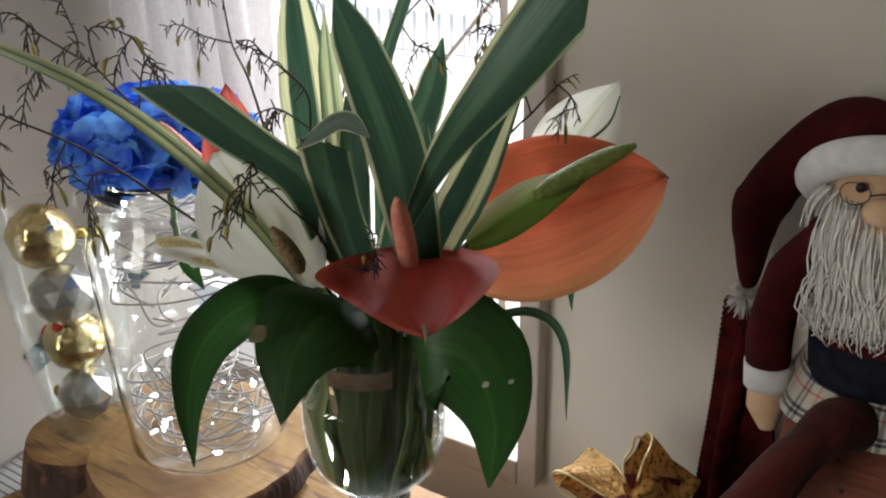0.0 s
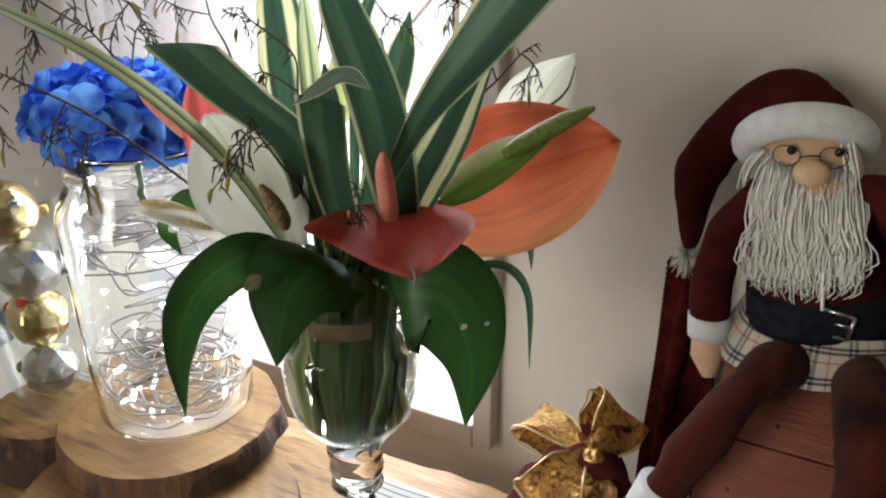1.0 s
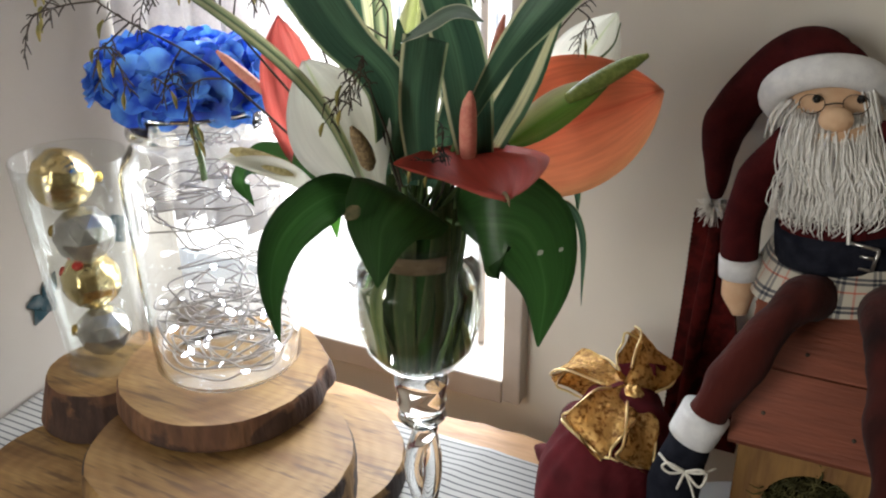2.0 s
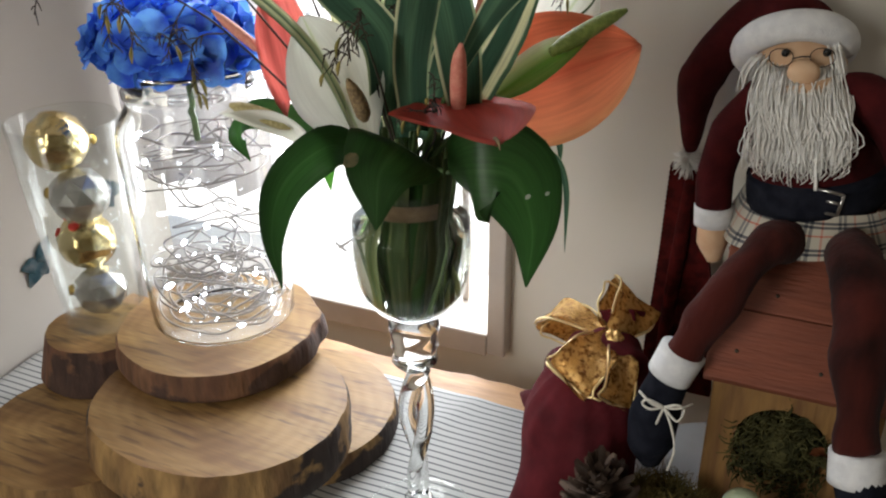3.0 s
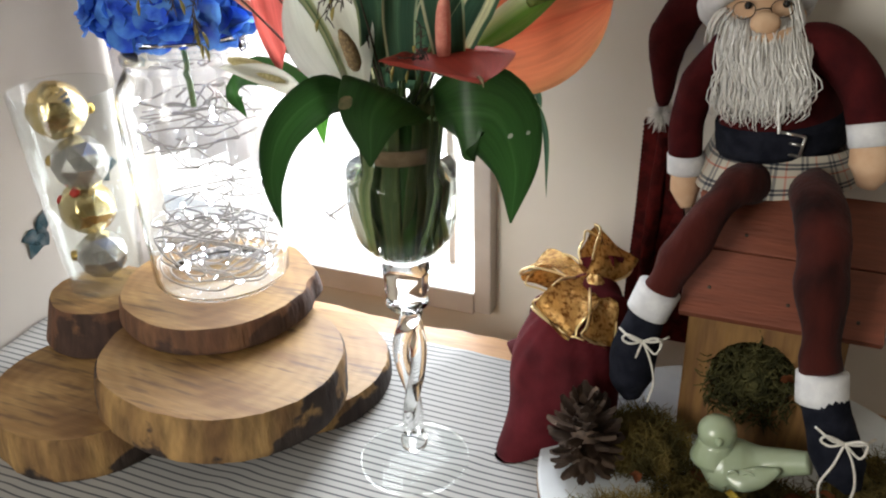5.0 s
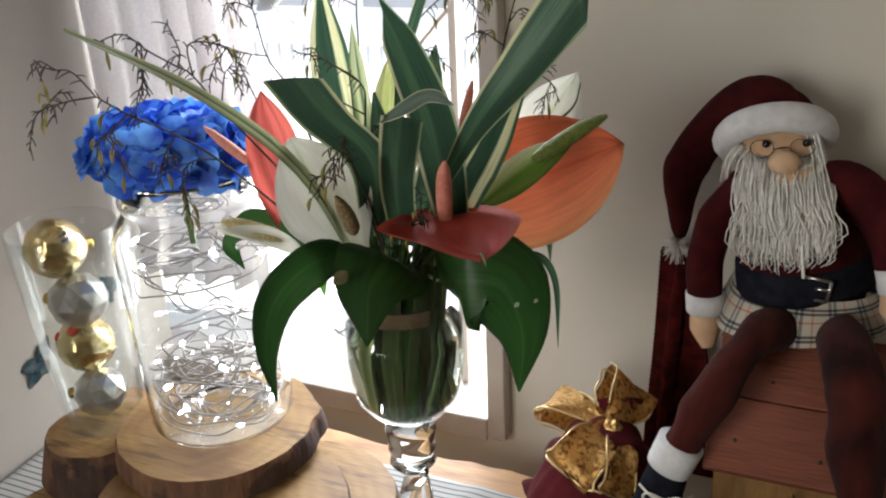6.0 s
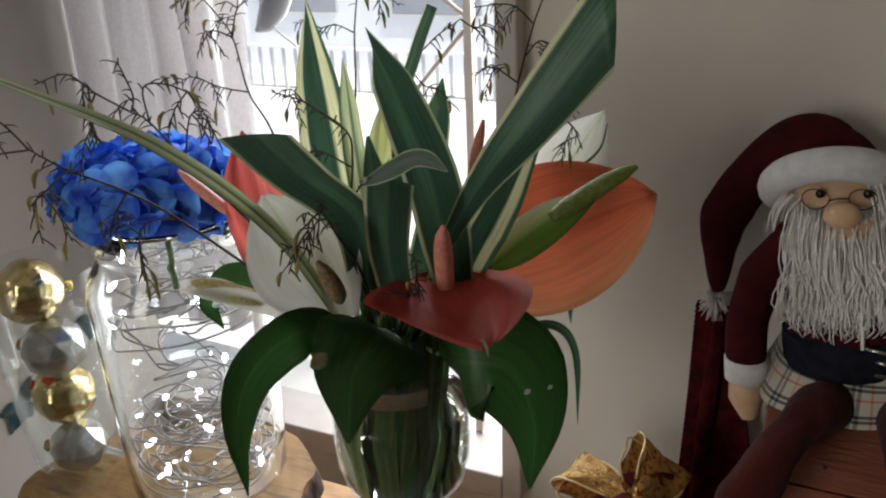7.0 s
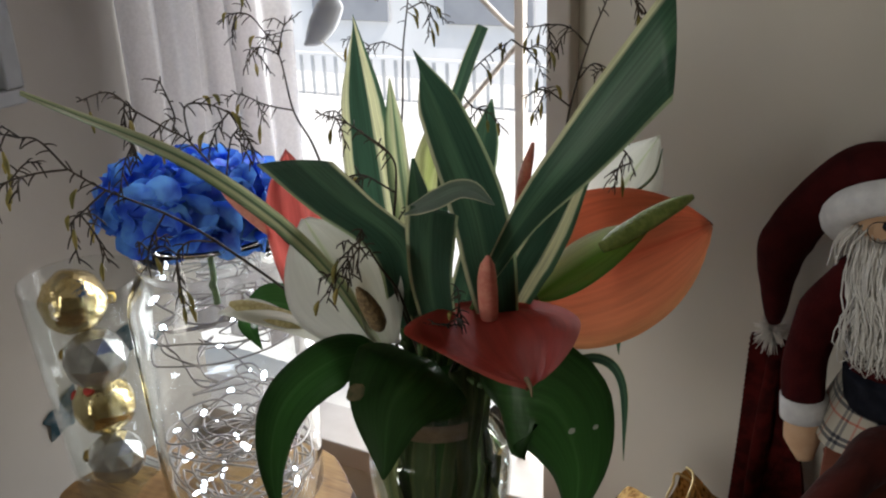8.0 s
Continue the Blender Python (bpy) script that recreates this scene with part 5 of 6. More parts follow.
twig([(-0.326, 0.335, 0.367), (-0.328, 0.305, 0.402), (-0.344, 0.262, 0.452), (-0.357, 0.243, 0.472), (-0.371, 0.222, 0.489), (-0.382, 0.212, 0.501)],
     [[(-0.382, 0.212, 0.501), (-0.389, 0.205, 0.516), (-0.398, 0.200, 0.518)], [(-0.382, 0.212, 0.501), (-0.401, 0.206, 0.498), (-0.418, 0.200, 0.491), (-0.430, 0.200, 0.469)],
      [(-0.371, 0.222, 0.489), (-0.383, 0.218, 0.479), (-0.392, 0.215, 0.470), (-0.389, 0.213, 0.451)], [(-0.344, 0.262, 0.452), (-0.363, 0.260, 0.449), (-0.371, 0.258, 0.436), (-0.369, 0.256, 0.414)],
      [(-0.357, 0.243, 0.472), (-0.366, 0.240, 0.458), (-0.372, 0.238, 0.440)]], 1, (-0.008, -0.004))
twig([(-0.316, 0.338, 0.380), (-0.327, 0.320, 0.415), (-0.350, 0.285, 0.474), (-0.358, 0.268, 0.502), (-0.364, 0.263, 0.508)],
     [[(-0.364, 0.263, 0.508), (-0.378, 0.255, 0.519), (-0.390, 0.250, 0.529), (-0.408, 0.245, 0.524)], [(-0.364, 0.263, 0.508), (-0.360, 0.262, 0.517), (-0.362, 0.260, 0.529)],
      [(-0.358, 0.268, 0.502), (-0.358, 0.268, 0.520), (-0.343, 0.270, 0.522), (-0.329, 0.275, 0.515)], [(-0.354, 0.285, 0.475), (-0.351, 0.290, 0.498), (-0.344, 0.290, 0.504)],
      [(-0.378, 0.255, 0.519), (-0.382, 0.252, 0.508), (-0.378, 0.250, 0.492)]], 2, (-0.006, -0.006))
twig([(-0.320, 0.352, 0.400), (-0.336, 0.360, 0.435), (-0.362, 0.375, 0.471), (-0.383, 0.385, 0.490), (-0.398, 0.395, 0.523), (-0.412, 0.398, 0.538)],
     [[(-0.412, 0.398, 0.538), (-0.423, 0.400, 0.546), (-0.438, 0.400, 0.546), (-0.450, 0.400, 0.539)], [(-0.383, 0.385, 0.490), (-0.405, 0.385, 0.492), (-0.425, 0.385, 0.498)],
      [(-0.398, 0.395, 0.523), (-0.415, 0.395, 0.526), (-0.429, 0.395, 0.511)], [(-0.398, 0.395, 0.523), (-0.392, 0.395, 0.540), (-0.380, 0.395, 0.548)]], 4, (-0.004, 0.002))
twig([(-0.310, 0.400, 0.400), (-0.332, 0.420, 0.435), (-0.342, 0.450, 0.477), (-0.357, 0.480, 0.513), (-0.357, 0.490, 0.546), (-0.360, 0.500, 0.570)],
     [[(-0.357, 0.480, 0.513), (-0.372, 0.480, 0.518), (-0.387, 0.480, 0.515)], [(-0.357, 0.488, 0.540), (-0.340, 0.486, 0.545), (-0.322, 0.484, 0.532)], [(-0.358, 0.494, 0.556), (-0.372, 0.492, 0.566), (-0.388, 0.490, 0.560)]], 5, (-0.002, 0.010))
twig([(-0.240, 0.400, 0.420), (-0.219, 0.420, 0.459), (-0.218, 0.440, 0.493), (-0.213, 0.455, 0.527), (-0.204, 0.460, 0.553), (-0.201, 0.465, 0.568)],
     [[(-0.213, 0.455, 0.527), (-0.228, 0.455, 0.538), (-0.254, 0.455, 0.536)], [(-0.216, 0.447, 0.508), (-0.206, 0.447, 0.518), (-0.192, 0.447, 0.512)], [(-0.204, 0.460, 0.553), (-0.190, 0.460, 0.556), (-0.182, 0.458, 0.545)],
      [(-0.218, 0.440, 0.493), (-0.235, 0.440, 0.502), (-0.248, 0.440, 0.496)]], 6, (0.006, 0.010))
twig([(-0.280, 0.400, 0.410), (-0.293, 0.420, 0.451), (-0.293, 0.430, 0.493), (-0.275, 0.435, 0.517), (-0.256, 0.440, 0.531)],
     [[(-0.288, 0.431, 0.500), (-0.278, 0.430, 0.490), (-0.270, 0.428, 0.492)], [(-0.256, 0.440, 0.531), (-0.246, 0.440, 0.526), (-0.238, 0.440, 0.530)]], 7, (0.002, 0.008))
twig([(-0.235, 0.390, 0.410), (-0.213, 0.430, 0.446), (-0.206, 0.440, 0.455), (-0.194, 0.450, 0.471), (-0.186, 0.455, 0.477)],
     [[(-0.194, 0.450, 0.471), (-0.184, 0.447, 0.465), (-0.178, 0.446, 0.452)], [(-0.206, 0.440, 0.455), (-0.212, 0.440, 0.468), (-0.222, 0.440, 0.472)]], 8, (0.008, 0.006))
twig([(-0.280, 0.335, 0.395), (-0.276, 0.320, 0.427), (-0.269, 0.320, 0.473), (-0.272, 0.320, 0.491), (-0.300, 0.325, 0.503)],
     [[(-0.272, 0.320, 0.491), (-0.300, 0.325, 0.503), (-0.324, 0.330, 0.506)], [(-0.270, 0.320, 0.470), (-0.288, 0.318, 0.478), (-0.302, 0.316, 0.474)], [(-0.272, 0.320, 0.450), (-0.262, 0.318, 0.462), (-0.252, 0.316, 0.460)]], 10, (-0.002, -0.008))
twig([(-0.275, 0.330, 0.400), (-0.262, 0.290, 0.440), (-0.252, 0.262, 0.466)],
     [[(-0.252, 0.262, 0.468), (-0.257, 0.256, 0.462), (-0.257, 0.256, 0.445)], [(-0.252, 0.262, 0.468), (-0.249, 0.256, 0.474), (-0.253, 0.256, 0.452)]], 11, (-0.002, -0.010))
twig([(-0.240, 0.332, 0.375), (-0.237, 0.325, 0.388), (-0.234, 0.321, 0.402)],
     [[(-0.237, 0.325, 0.388), (-0.236, 0.322, 0.403), (-0.233, 0.320, 0.418)], [(-0.237, 0.325, 0.388), (-0.240, 0.318, 0.400), (-0.238, 0.316, 0.392)]], 12, (0.006, -0.008))


# ---------- decorated board with the birdhouse ----------
def board():
    t = thing("round_board", (0.02, 0.42, 0.0), "round white board carrying moss, cones and birdhouse", "board")
    bm = bmesh.new()
    revolve(bm, [(0, 0.0014), (0.181, 0.0014), (0.183, 0.003), (0.183, 0.0105), (0.1815, 0.012)], (0.02, 0.42, 0), 96)
    part("rim", bm, "plate_edge", t, "brown raw edge")
    bm = bmesh.new()
    revolve(bm, [(0, 0.0122), (0.180, 0.0122), (0.1825, 0.0118), (0.1815, 0.0105), (0, 0.0105)], (0.02, 0.42, 0), 96)
    part("top_face", bm, "plate", t)


board()
HX0, HX1, HY0, HY1, HZ = -0.049, 0.083, 0.472, 0.600, 0.0125


def birdhouse():
    t = thing("birdhouse", (0.02, 0.53, HZ), "small wooden birdhouse with red roof and round hole", "birdhouse")
    # front board with a round hole
    bm = bmesh.new()
    cx, cz, r = 0.012, 0.088, 0.038
    n = 48
    for y, flip in ((HY0, False), (HY0 + 0.010, True)):
        inner, outer = [], []
        for k in range(n):
            a = 2 * math.pi * k / n
            dx, dz = math.cos(a), math.sin(a)
            inner.append(bm.verts.new((cx + r * dx, y, cz + r * dz)))
            s = min((HX1 - cx) / dx if dx > 1e-6 else 9, (HX0 - cx) / dx if dx < -1e-6 else 9, (0.165 - cz) / dz if dz > 1e-6 else 9, (HZ - cz) / dz if dz < -1e-6 else 9)
            outer.append(bm.verts.new((cx + s * dx, y, cz + s * dz)))
        for k in range(n):
            q = (k + 1) % n
            bm.faces.new((inner[k], inner[q], outer[q], outer[k]))
        if flip:
            for k in range(n):
                q = (k + 1) % n
                bm.faces.new((keep_in[k], keep_in[q], inner[q], inner[k]))
                bm.faces.new((keep_out[k], keep_out[q], outer[q], outer[k]))
        keep_in, keep_out = inner, outer
    part("front_board", bm, "ochre", t, smooth=False)
    for x0, x1 in ((HX0, HX0 + 0.010), (HX1 - 0.010, HX1)):
        bm = bmesh.new()
        box(bm, (x0, HY0 + 0.0105, HZ), (x1, HY1, 0.165), 0.001)
        part("side_board", bm, "ochre", t, smooth=False)
    bm = bmesh.new()
    box(bm, (HX0 + 0.0105, HY1 - 0.01, HZ), (HX1 - 0.0105, HY1, 0.165), 0.001)
    part("back_board", bm, "ochre", t, smooth=False)
    ridge = Vector((0, 0.553, 0.238))
    for edge in (Vector((0, 0.452, 0.157)), Vector((0, 0.654, 0.157))):
        d = (ridge - edge)
        nrm = Vector((0, -d.z, d.y)).normalized() if d.y > 0 else Vector((0, d.z, -d.y)).normalized()
        if nrm.z < 0:
            nrm = -nrm
        for x0, x1, s0, s1 in ((-0.057, 0.106, 0.0, 0.485), (-0.057, 0.106, 0.495, 1.0)):
            bm = bmesh.new()
            box(bm, (0, 0, 0), (1, 1, 1))
            for v in bm.verts:
                x, s, h = v.co
                v.co = Vector((x0 + (x1 - x0) * x, 0, 0)) + edge + d * (s0 + (s1 - s0) * s) + nrm * (h - 1) * 0.011
            bmesh.ops.bevel(bm, geom=list(bm.edges), offset=0.0012, segments=2, affect="EDGES", profile=0.5)
            rb = part("roof_board", bm, "roof", t, smooth=False)
        if edge.y < ridge.y:
            for x, s in ((-0.035, 0.2), (0.03, 0.16), (0.066, 0.22), (-0.012, 0.62), (0.04, 0.5), (0.085, 0.12)):
                bm = bmesh.new()
                c = Vector((x, 0, 0)) + edge + d * s
                tube(bm, [c - nrm * 0.001, c + nrm * 0.0006], 0.0017, 8, 2)
                part("nail", bm, "twig", t)
    # moss and leaves stuffed into the hole
    return t


birdhouse()


def strands(bm, c, r, count, rnd, length=(0.010, 0.026), lift=1.25, w=0.00062):
    """Curly moss threads about a place."""
    for _ in range(count):
        a = rnd.uniform(0, 6.283)
        q = math.sqrt(rnd.random())
        p = Vector((c[0] + r[0] * q * math.cos(a), c[1] + r[1] * q * math.sin(a), c[2] + r[2] * (1 - q * q) * rnd.uniform(0.2, 1.0)))
        d = Vector((rnd.uniform(-1, 1), rnd.uniform(-1, 1), rnd.uniform(-0.3, 1.0) * lift)).normalized()
        l = rnd.uniform(*length)
        side = d.orthogonal().normalized()
        side = Matrix.Rotation(rnd.uniform(0, 6.28), 3, d) @ side
        last = None
        for k in range(5):
            s = k / 4
            x = p + d * l * s + side * l * 0.35 * math.sin(s * rnd.uniform(3, 6))
            ww = w * (1 - 0.6 * s)
            up = d.cross(side)
            ring = [bm.verts.new(x + side * ww), bm.verts.new(x - side * ww * 0.5 + up * ww), bm.verts.new(x - side * ww * 0.5 - up * ww)]
            if last:
                for j in range(3):
                    bm.faces.new((last[j], last[(j + 1) % 3], ring[(j + 1) % 3], ring[j]))
            last = ring


def moss():
    rnd = random.Random(21)
    for k, (c, r, count) in enumerate((
        ((-0.045, 0.318, 0.012), (0.068, 0.036, 0.026), 3200),
        ((0.075, 0.312, 0.012), (0.070, 0.048, 0.024), 3200),
        ((-0.075, 0.432, 0.012), (0.045, 0.040, 0.034), 1700),
        ((0.135, 0.420, 0.012), (0.050, 0.055, 0.045), 1900),
        ((0.020, 0.385, 0.012), (0.075, 0.045, 0.012), 1700),
        ((0.010, 0.268, 0.012), (0.050, 0.022, 0.018), 1200),
    )):
        bm = bmesh.new()
        # a lumpy cushion under the threads
        bmesh.ops.create_icosphere(bm, subdivisions=4, radius=1)
        for v in bm.verts:
            n = v.co.copy()
            k2 = 0.86 + 0.22 * noise.noise(n * 3 + Vector((k, 0, 0))) + 0.10 * noise.noise(n * 9)
            v.co = Vector((c[0] + n.x * r[0] * k2, c[1] + n.y * r[1] * k2, c[2] + max(0.0002, n.z) * r[2] * 0.62 * k2))
        strands(bm, c, r, int(count * 1.2), rnd)
        tagged(part("moss", bm, "moss"), "dry brownish green moss spread on the board", "moss", "moss cushions", "stuff")
    bm = bmesh.new()
    for _ in range(1100):
        a, q = rnd.uniform(0, 6.283), math.sqrt(rnd.random()) * 0.042
        p = Vector((0.012 + q * math.cos(a), 0.475 + rnd.uniform(-0.012, 0.014), 0.083 + q * math.sin(a)))
        d = Vector((rnd.uniform(-1, 1), rnd.uniform(-0.9, 0.2), rnd.uniform(-1, 1))).normalized()
        l = rnd.uniform(0.006, 0.018)
        e = d.orthogonal().normalized()
        tube(bm, [p, p + d * l * 0.5 + e * l * 0.2, p + d * l], [0.0009, 0.0007, 0.0004], 3, 4)
    bmesh.ops.create_icosphere(bm, subdivisions=3, radius=0.034, matrix=Matrix.Translation((0.012, 0.500, 0.083)))
    tagged(part("nest_moss", bm, "nest"), "moss nest filling the birdhouse hole", "moss", kind="stuff")


moss()


def dry_leaves():
    rnd = random.Random(9)
    for x, y, z, s, rz in ((0.048, 0.372, 0.024, 0.036, 40), (0.034, 0.452, 0.104, 0.016, 10), (-0.012, 0.395, 0.022, 0.022, 120), (0.088, 0.392, 0.040, 0.022, 200), (0.055, 0.402, 0.055, 0.020, 70), (-0.075, 0.380, 0.028, 0.016, 300), (0.105, 0.345, 0.034, 0.018, 20)):
        bm = blade([(0, 0, 0), (s * 0.5, 0.002, 0.004), (s, 0, 0.001)], s * 0.62, (0.1, -0.3, 0.95), profile=(0.1, 0.8, 1.0, 0.7, 0.05), cup=0.3, n=10, wave=0.0012)
        o = part("dry_leaf", bm, "dry_leaf")
        o.matrix_world = pose(x, y, z, rnd.uniform(-20, 30), rnd.uniform(-20, 20), rz)
        tagged(o, "curled russet dry leaf lying on moss", "leaf", "dry leaves on the moss")


dry_leaves()


def pine_cone(at, h, r, label, tilt=(0, 0), turns=64):
    t = thing("pine_cone", at, label, "pine cone")
    bm = bmesh.new()
    revolve(bm, [(0, 0), (r * 0.45, h * 0.1), (r * 0.5, h * 0.4), (r * 0.3, h * 0.8), (0, h * 0.95)], (0, 0, 0), 16)
    lean = pose(*at, tilt[0], tilt[1], 0)
    core = part("core", bm, "cone", t)
    core.matrix_basis = lean
    # one scale: thick lip, hollow above
    bm = bmesh.new()
    rows = []
    for i in range(5):
        v = i / 4
        w = (0.35, 0.7, 1.0, 0.95, 0.35)[i] * 0.5
        rows.append([Vector((v, w * u, 0.16 * v * v - 0.14 * u * u * v)) for u in (-1, -0.5, 0, 0.5, 1)])
    sheet(bm, rows, 0.09)
    first = part("scale", bm, "cone", t)
    inv = first.matrix_parent_inverse.copy()
    rnd = random.Random(int(h * 1000))
    for k in range(turns):
        s = k / (turns - 1)
        o = first if k == 0 else new("scale", first.data)
        if k:
            o.parent, o.matrix_parent_inverse = t, inv
        size = r * (0.50 + 0.40 * math.sin(math.pi * min(1, s * 0.85 + 0.1))) * rnd.uniform(0.88, 1.1)
        a = k * 2.39996
        rise = radians(-22 + 88 * s ** 1.3 + rnd.uniform(-11, 11))
        z = h * (0.10 + 0.78 * s)
        rr = r * 0.32 * (1 - 0.75 * s)
        o.matrix_basis = lean @ Matrix.Translation((rr * math.cos(a), rr * math.sin(a), z)) @ Matrix.Rotation(a, 4, "Z") @ Matrix.Rotation(-rise, 4, "Y") @ Matrix.Diagonal((size * 1.12, size * 0.50, size * 0.8, 1))


pine_cone((-0.116, 0.388, 0.0125), 0.080, 0.0285, "large open brown pine cone standing on the board", (-4, -4), 96)
pine_cone((0.020, 0.338, 0.030), 0.030, 0.022, "small pine cone tied with a gold ribbon", (50, 8), 40)


def cone_ribbon():
    t = thing("gold_ribbon", (0.02, 0.335, 0.05), "gold lace ribbon tied across a small cone", "ribbon")
    for pts in ([(-0.010, 0.336, 0.040), (0.004, 0.322, 0.056), (0.020, 0.318, 0.061), (0.036, 0.325, 0.056), (0.048, 0.340, 0.042)], [(0.010, 0.352, 0.052), (0.014, 0.332, 0.062), (0.022, 0.318, 0.0625), (0.032, 0.306, 0.046)], [(0.006, 0.350, 0.060), (0.016, 0.336, 0.064), (0.028, 0.328, 0.062)]):
        part("ribbon_band", blade(pts, 0.006, (0.1, -0.5, 0.85), profile=(1, 1, 1, 1), cup=0.1, n=16), "gold_ribbon", t)


cone_ribbon()


def ceramic_bird():
    t = thing("ceramic_bird", (0.005, 0.398, 0.012), "pale celadon green glazed ceramic bird on moss", "figurine")
    bm = bmesh.new()
    tube(bm, [(-0.022, 0.388, 0.040), (-0.012, 0.388, 0.042), (0.004, 0.388, 0.045), (0.022, 0.388, 0.050), (0.042, 0.386, 0.060), (0.062, 0.384, 0.067)], [0.008, 0.0215, 0.0245, 0.0215, 0.0150, 0.0112, 0.0095], 24, 36)
    bmesh.ops.create_uvsphere(bm, u_segments=24, v_segments=16, radius=0.0155, matrix=Matrix.Translation((-0.013, 0.386, 0.077)) @ Matrix.Diagonal((1.05, 1, 0.98, 1)))
    tube(bm, [(-0.012, 0.387, 0.050), (-0.013, 0.386, 0.070)], [0.021, 0.014], 20, 6)
    part("bird_body", bm, "celadon", t)
    bm = bmesh.new()
    tube(bm, [(-0.010, 0.372, 0.079), (-0.010, 0.366, 0.0775)], [0.004, 0.0008], 10, 4)
    part("beak", bm, "celadon", t)
    bm = bmesh.new()
    tube(bm, [(0.0, 0.3645, 0.052), (0.012, 0.3640, 0.050), (0.026, 0.3665, 0.056), (0.040, 0.372, 0.063)], [0.003, 0.010, 0.009, 0.002], 16, 14, flat=0.45)
    wing = part("wing", bm, "celadon", t)
    for cx, cz, turn in ((0.004, 0.052, 1), (0.018, 0.054, -1), (0.012, 0.044, 1)):
        bm = bmesh.new()
        tube(bm, [(cx + turn * (0.0065 - 0.0011 * k) * math.cos(k * 1.1), 0.3635 + 0.0012 * abs(k - 3) / 3, cz + (0.0065 - 0.0011 * k) * math.sin(k * 1.1)) for k in range(6)], 0.0011, 6, 24)
        part("scroll", bm, "celadon", wing)
    bm = bmesh.new()
    tube(bm, [(-0.004, 0.390, 0.0125), (-0.004, 0.390, 0.028)], [0.014, 0.011], 20, 3)
    part("base", bm, "celadon", t)
    t.location.x += 0.004
    t.location.y += 0.014


ceramic_bird()


# ---------- seated doll, one plain mesh ----------
def doll():
    bm = bmesh.new()
    uv = bm.loops.layers.uv.verify()
    names = ["felt_red", "white_felt", "navy", "velvet", "skin", "yarn", "plaid", "string", "eye", "buckle"]
    RED, WHITE, NAVY, VEL, SKIN, YARN, PLAID, STRING, EYE, BUCK = range(10)
    rnd = random.Random(2)
    # body
    tube(bm, [(0.005, 0.585, 0.243), (0.002, 0.585, 0.285), (-0.012, 0.588, 0.33), (-0.022, 0.588, 0.372)], [0.050, 0.056, 0.056, 0.050, 0.026], 28, 16, RED, 0.8)
    # belt
    tube(bm, [(0.003, 0.583, 0.272), (0.000, 0.583, 0.298)], [0.0600, 0.0605], 32, 4, NAVY, 0.85)
    # skirt
    rows = []
    for i in range(6):
        v = i / 5
        row = []
        for k in range(49):
            a = 2 * math.pi * k / 48
            rx, ry = 0.058 + 0.017 * v, 0.050 + 0.014 * v
            f = 1 + 0.03 * v * math.sin(a * 7)
            row.append(Vector((0.004 + rx * f * math.cos(a), 0.583 + ry * f * math.sin(a), 0.278 - 0.036 * v + 0.010 * math.cos(a) * v)))
        rows.append(row)
    sheet(bm, rows, 0.0, lambda a, b: (a * 0.40, b * 0.045), PLAID)
    # head and hair, built full and drawn in a little
    head = Vector((-0.026, 0.560, 0.391))

    def draw_in(start):
        for v in list(bm.verts)[start:]:
            v.co = head + (v.co - head) * 0.88 + Vector((-0.002, 0.043, -0.0135))

    mark = len(bm.verts)
    bmesh.ops.create_uvsphere(bm, u_segments=28, v_segments=20, radius=0.042, matrix=Matrix.Translation((-0.028, 0.572, 0.390)) @ Matrix.Diagonal((1.02, 0.9, 1.0, 1)))
    for f in bm.faces:
        if f.material_index == 0 and (f.calc_center_median() - Vector((-0.028, 0.572, 0.390))).length < 0.0445 and f.calc_center_median().z > 0.352:
            f.material_index = SKIN
    # brim and hat
    ring = []
    for k in range(25):
        a = 2 * math.pi * k / 24
        x, y = 0.0430 * math.cos(a), 0.037 * math.sin(a)
        ring.append((-0.035 + x, 0.574 + y, 0.403 + 0.16 * x - 0.80 * y))
    tube(bm, ring, 0.0145, 14, 48, WHITE)
    draw_in(mark)
    tube(bm, [(-0.037, 0.617, 0.392), (-0.045, 0.630, 0.412), (-0.066, 0.638, 0.410), (-0.092, 0.640, 0.382), (-0.108, 0.638, 0.352), (-0.113, 0.637, 0.325), (-0.111, 0.638, 0.279)], [0.035, 0.030, 0.026, 0.024, 0.025, 0.020, 0.007], 24, 36, RED, 0.8)
    tube(bm, [(-0.004, 0.628, 0.398), (-0.028, 0.633, 0.411), (-0.064, 0.639, 0.410)], [0.008, 0.016, 0.022], 18, 12, RED)
    # fluffy tassel
    for _ in range(170):
        d = Vector((rnd.gauss(0, 1), rnd.gauss(0, 1), rnd.gauss(0, 1))).normalized()
        c = Vector((-0.112, 0.637, 0.270))
        tube(bm, [c, c + d * 0.010, c + d * rnd.uniform(0.013, 0.019) + Vector((0, 0, -0.003))], [0.0011, 0.0008, 0.0003], 3, 3, YARN)
    # nose, eyes, spectacles
    mark = len(bm.verts)
    bmesh.ops.create_uvsphere(bm, u_segments=18, v_segments=12, radius=0.0125, matrix=Matrix.Translation((-0.0215, 0.526, 0.3935)) @ Matrix.Diagonal((1.15, 0.9, 0.92, 1)))
    for f in bm.faces:
        if (f.calc_center_median() - Vector((-0.0215, 0.526, 0.3935))).length < 0.016:
            f.material_index = SKIN
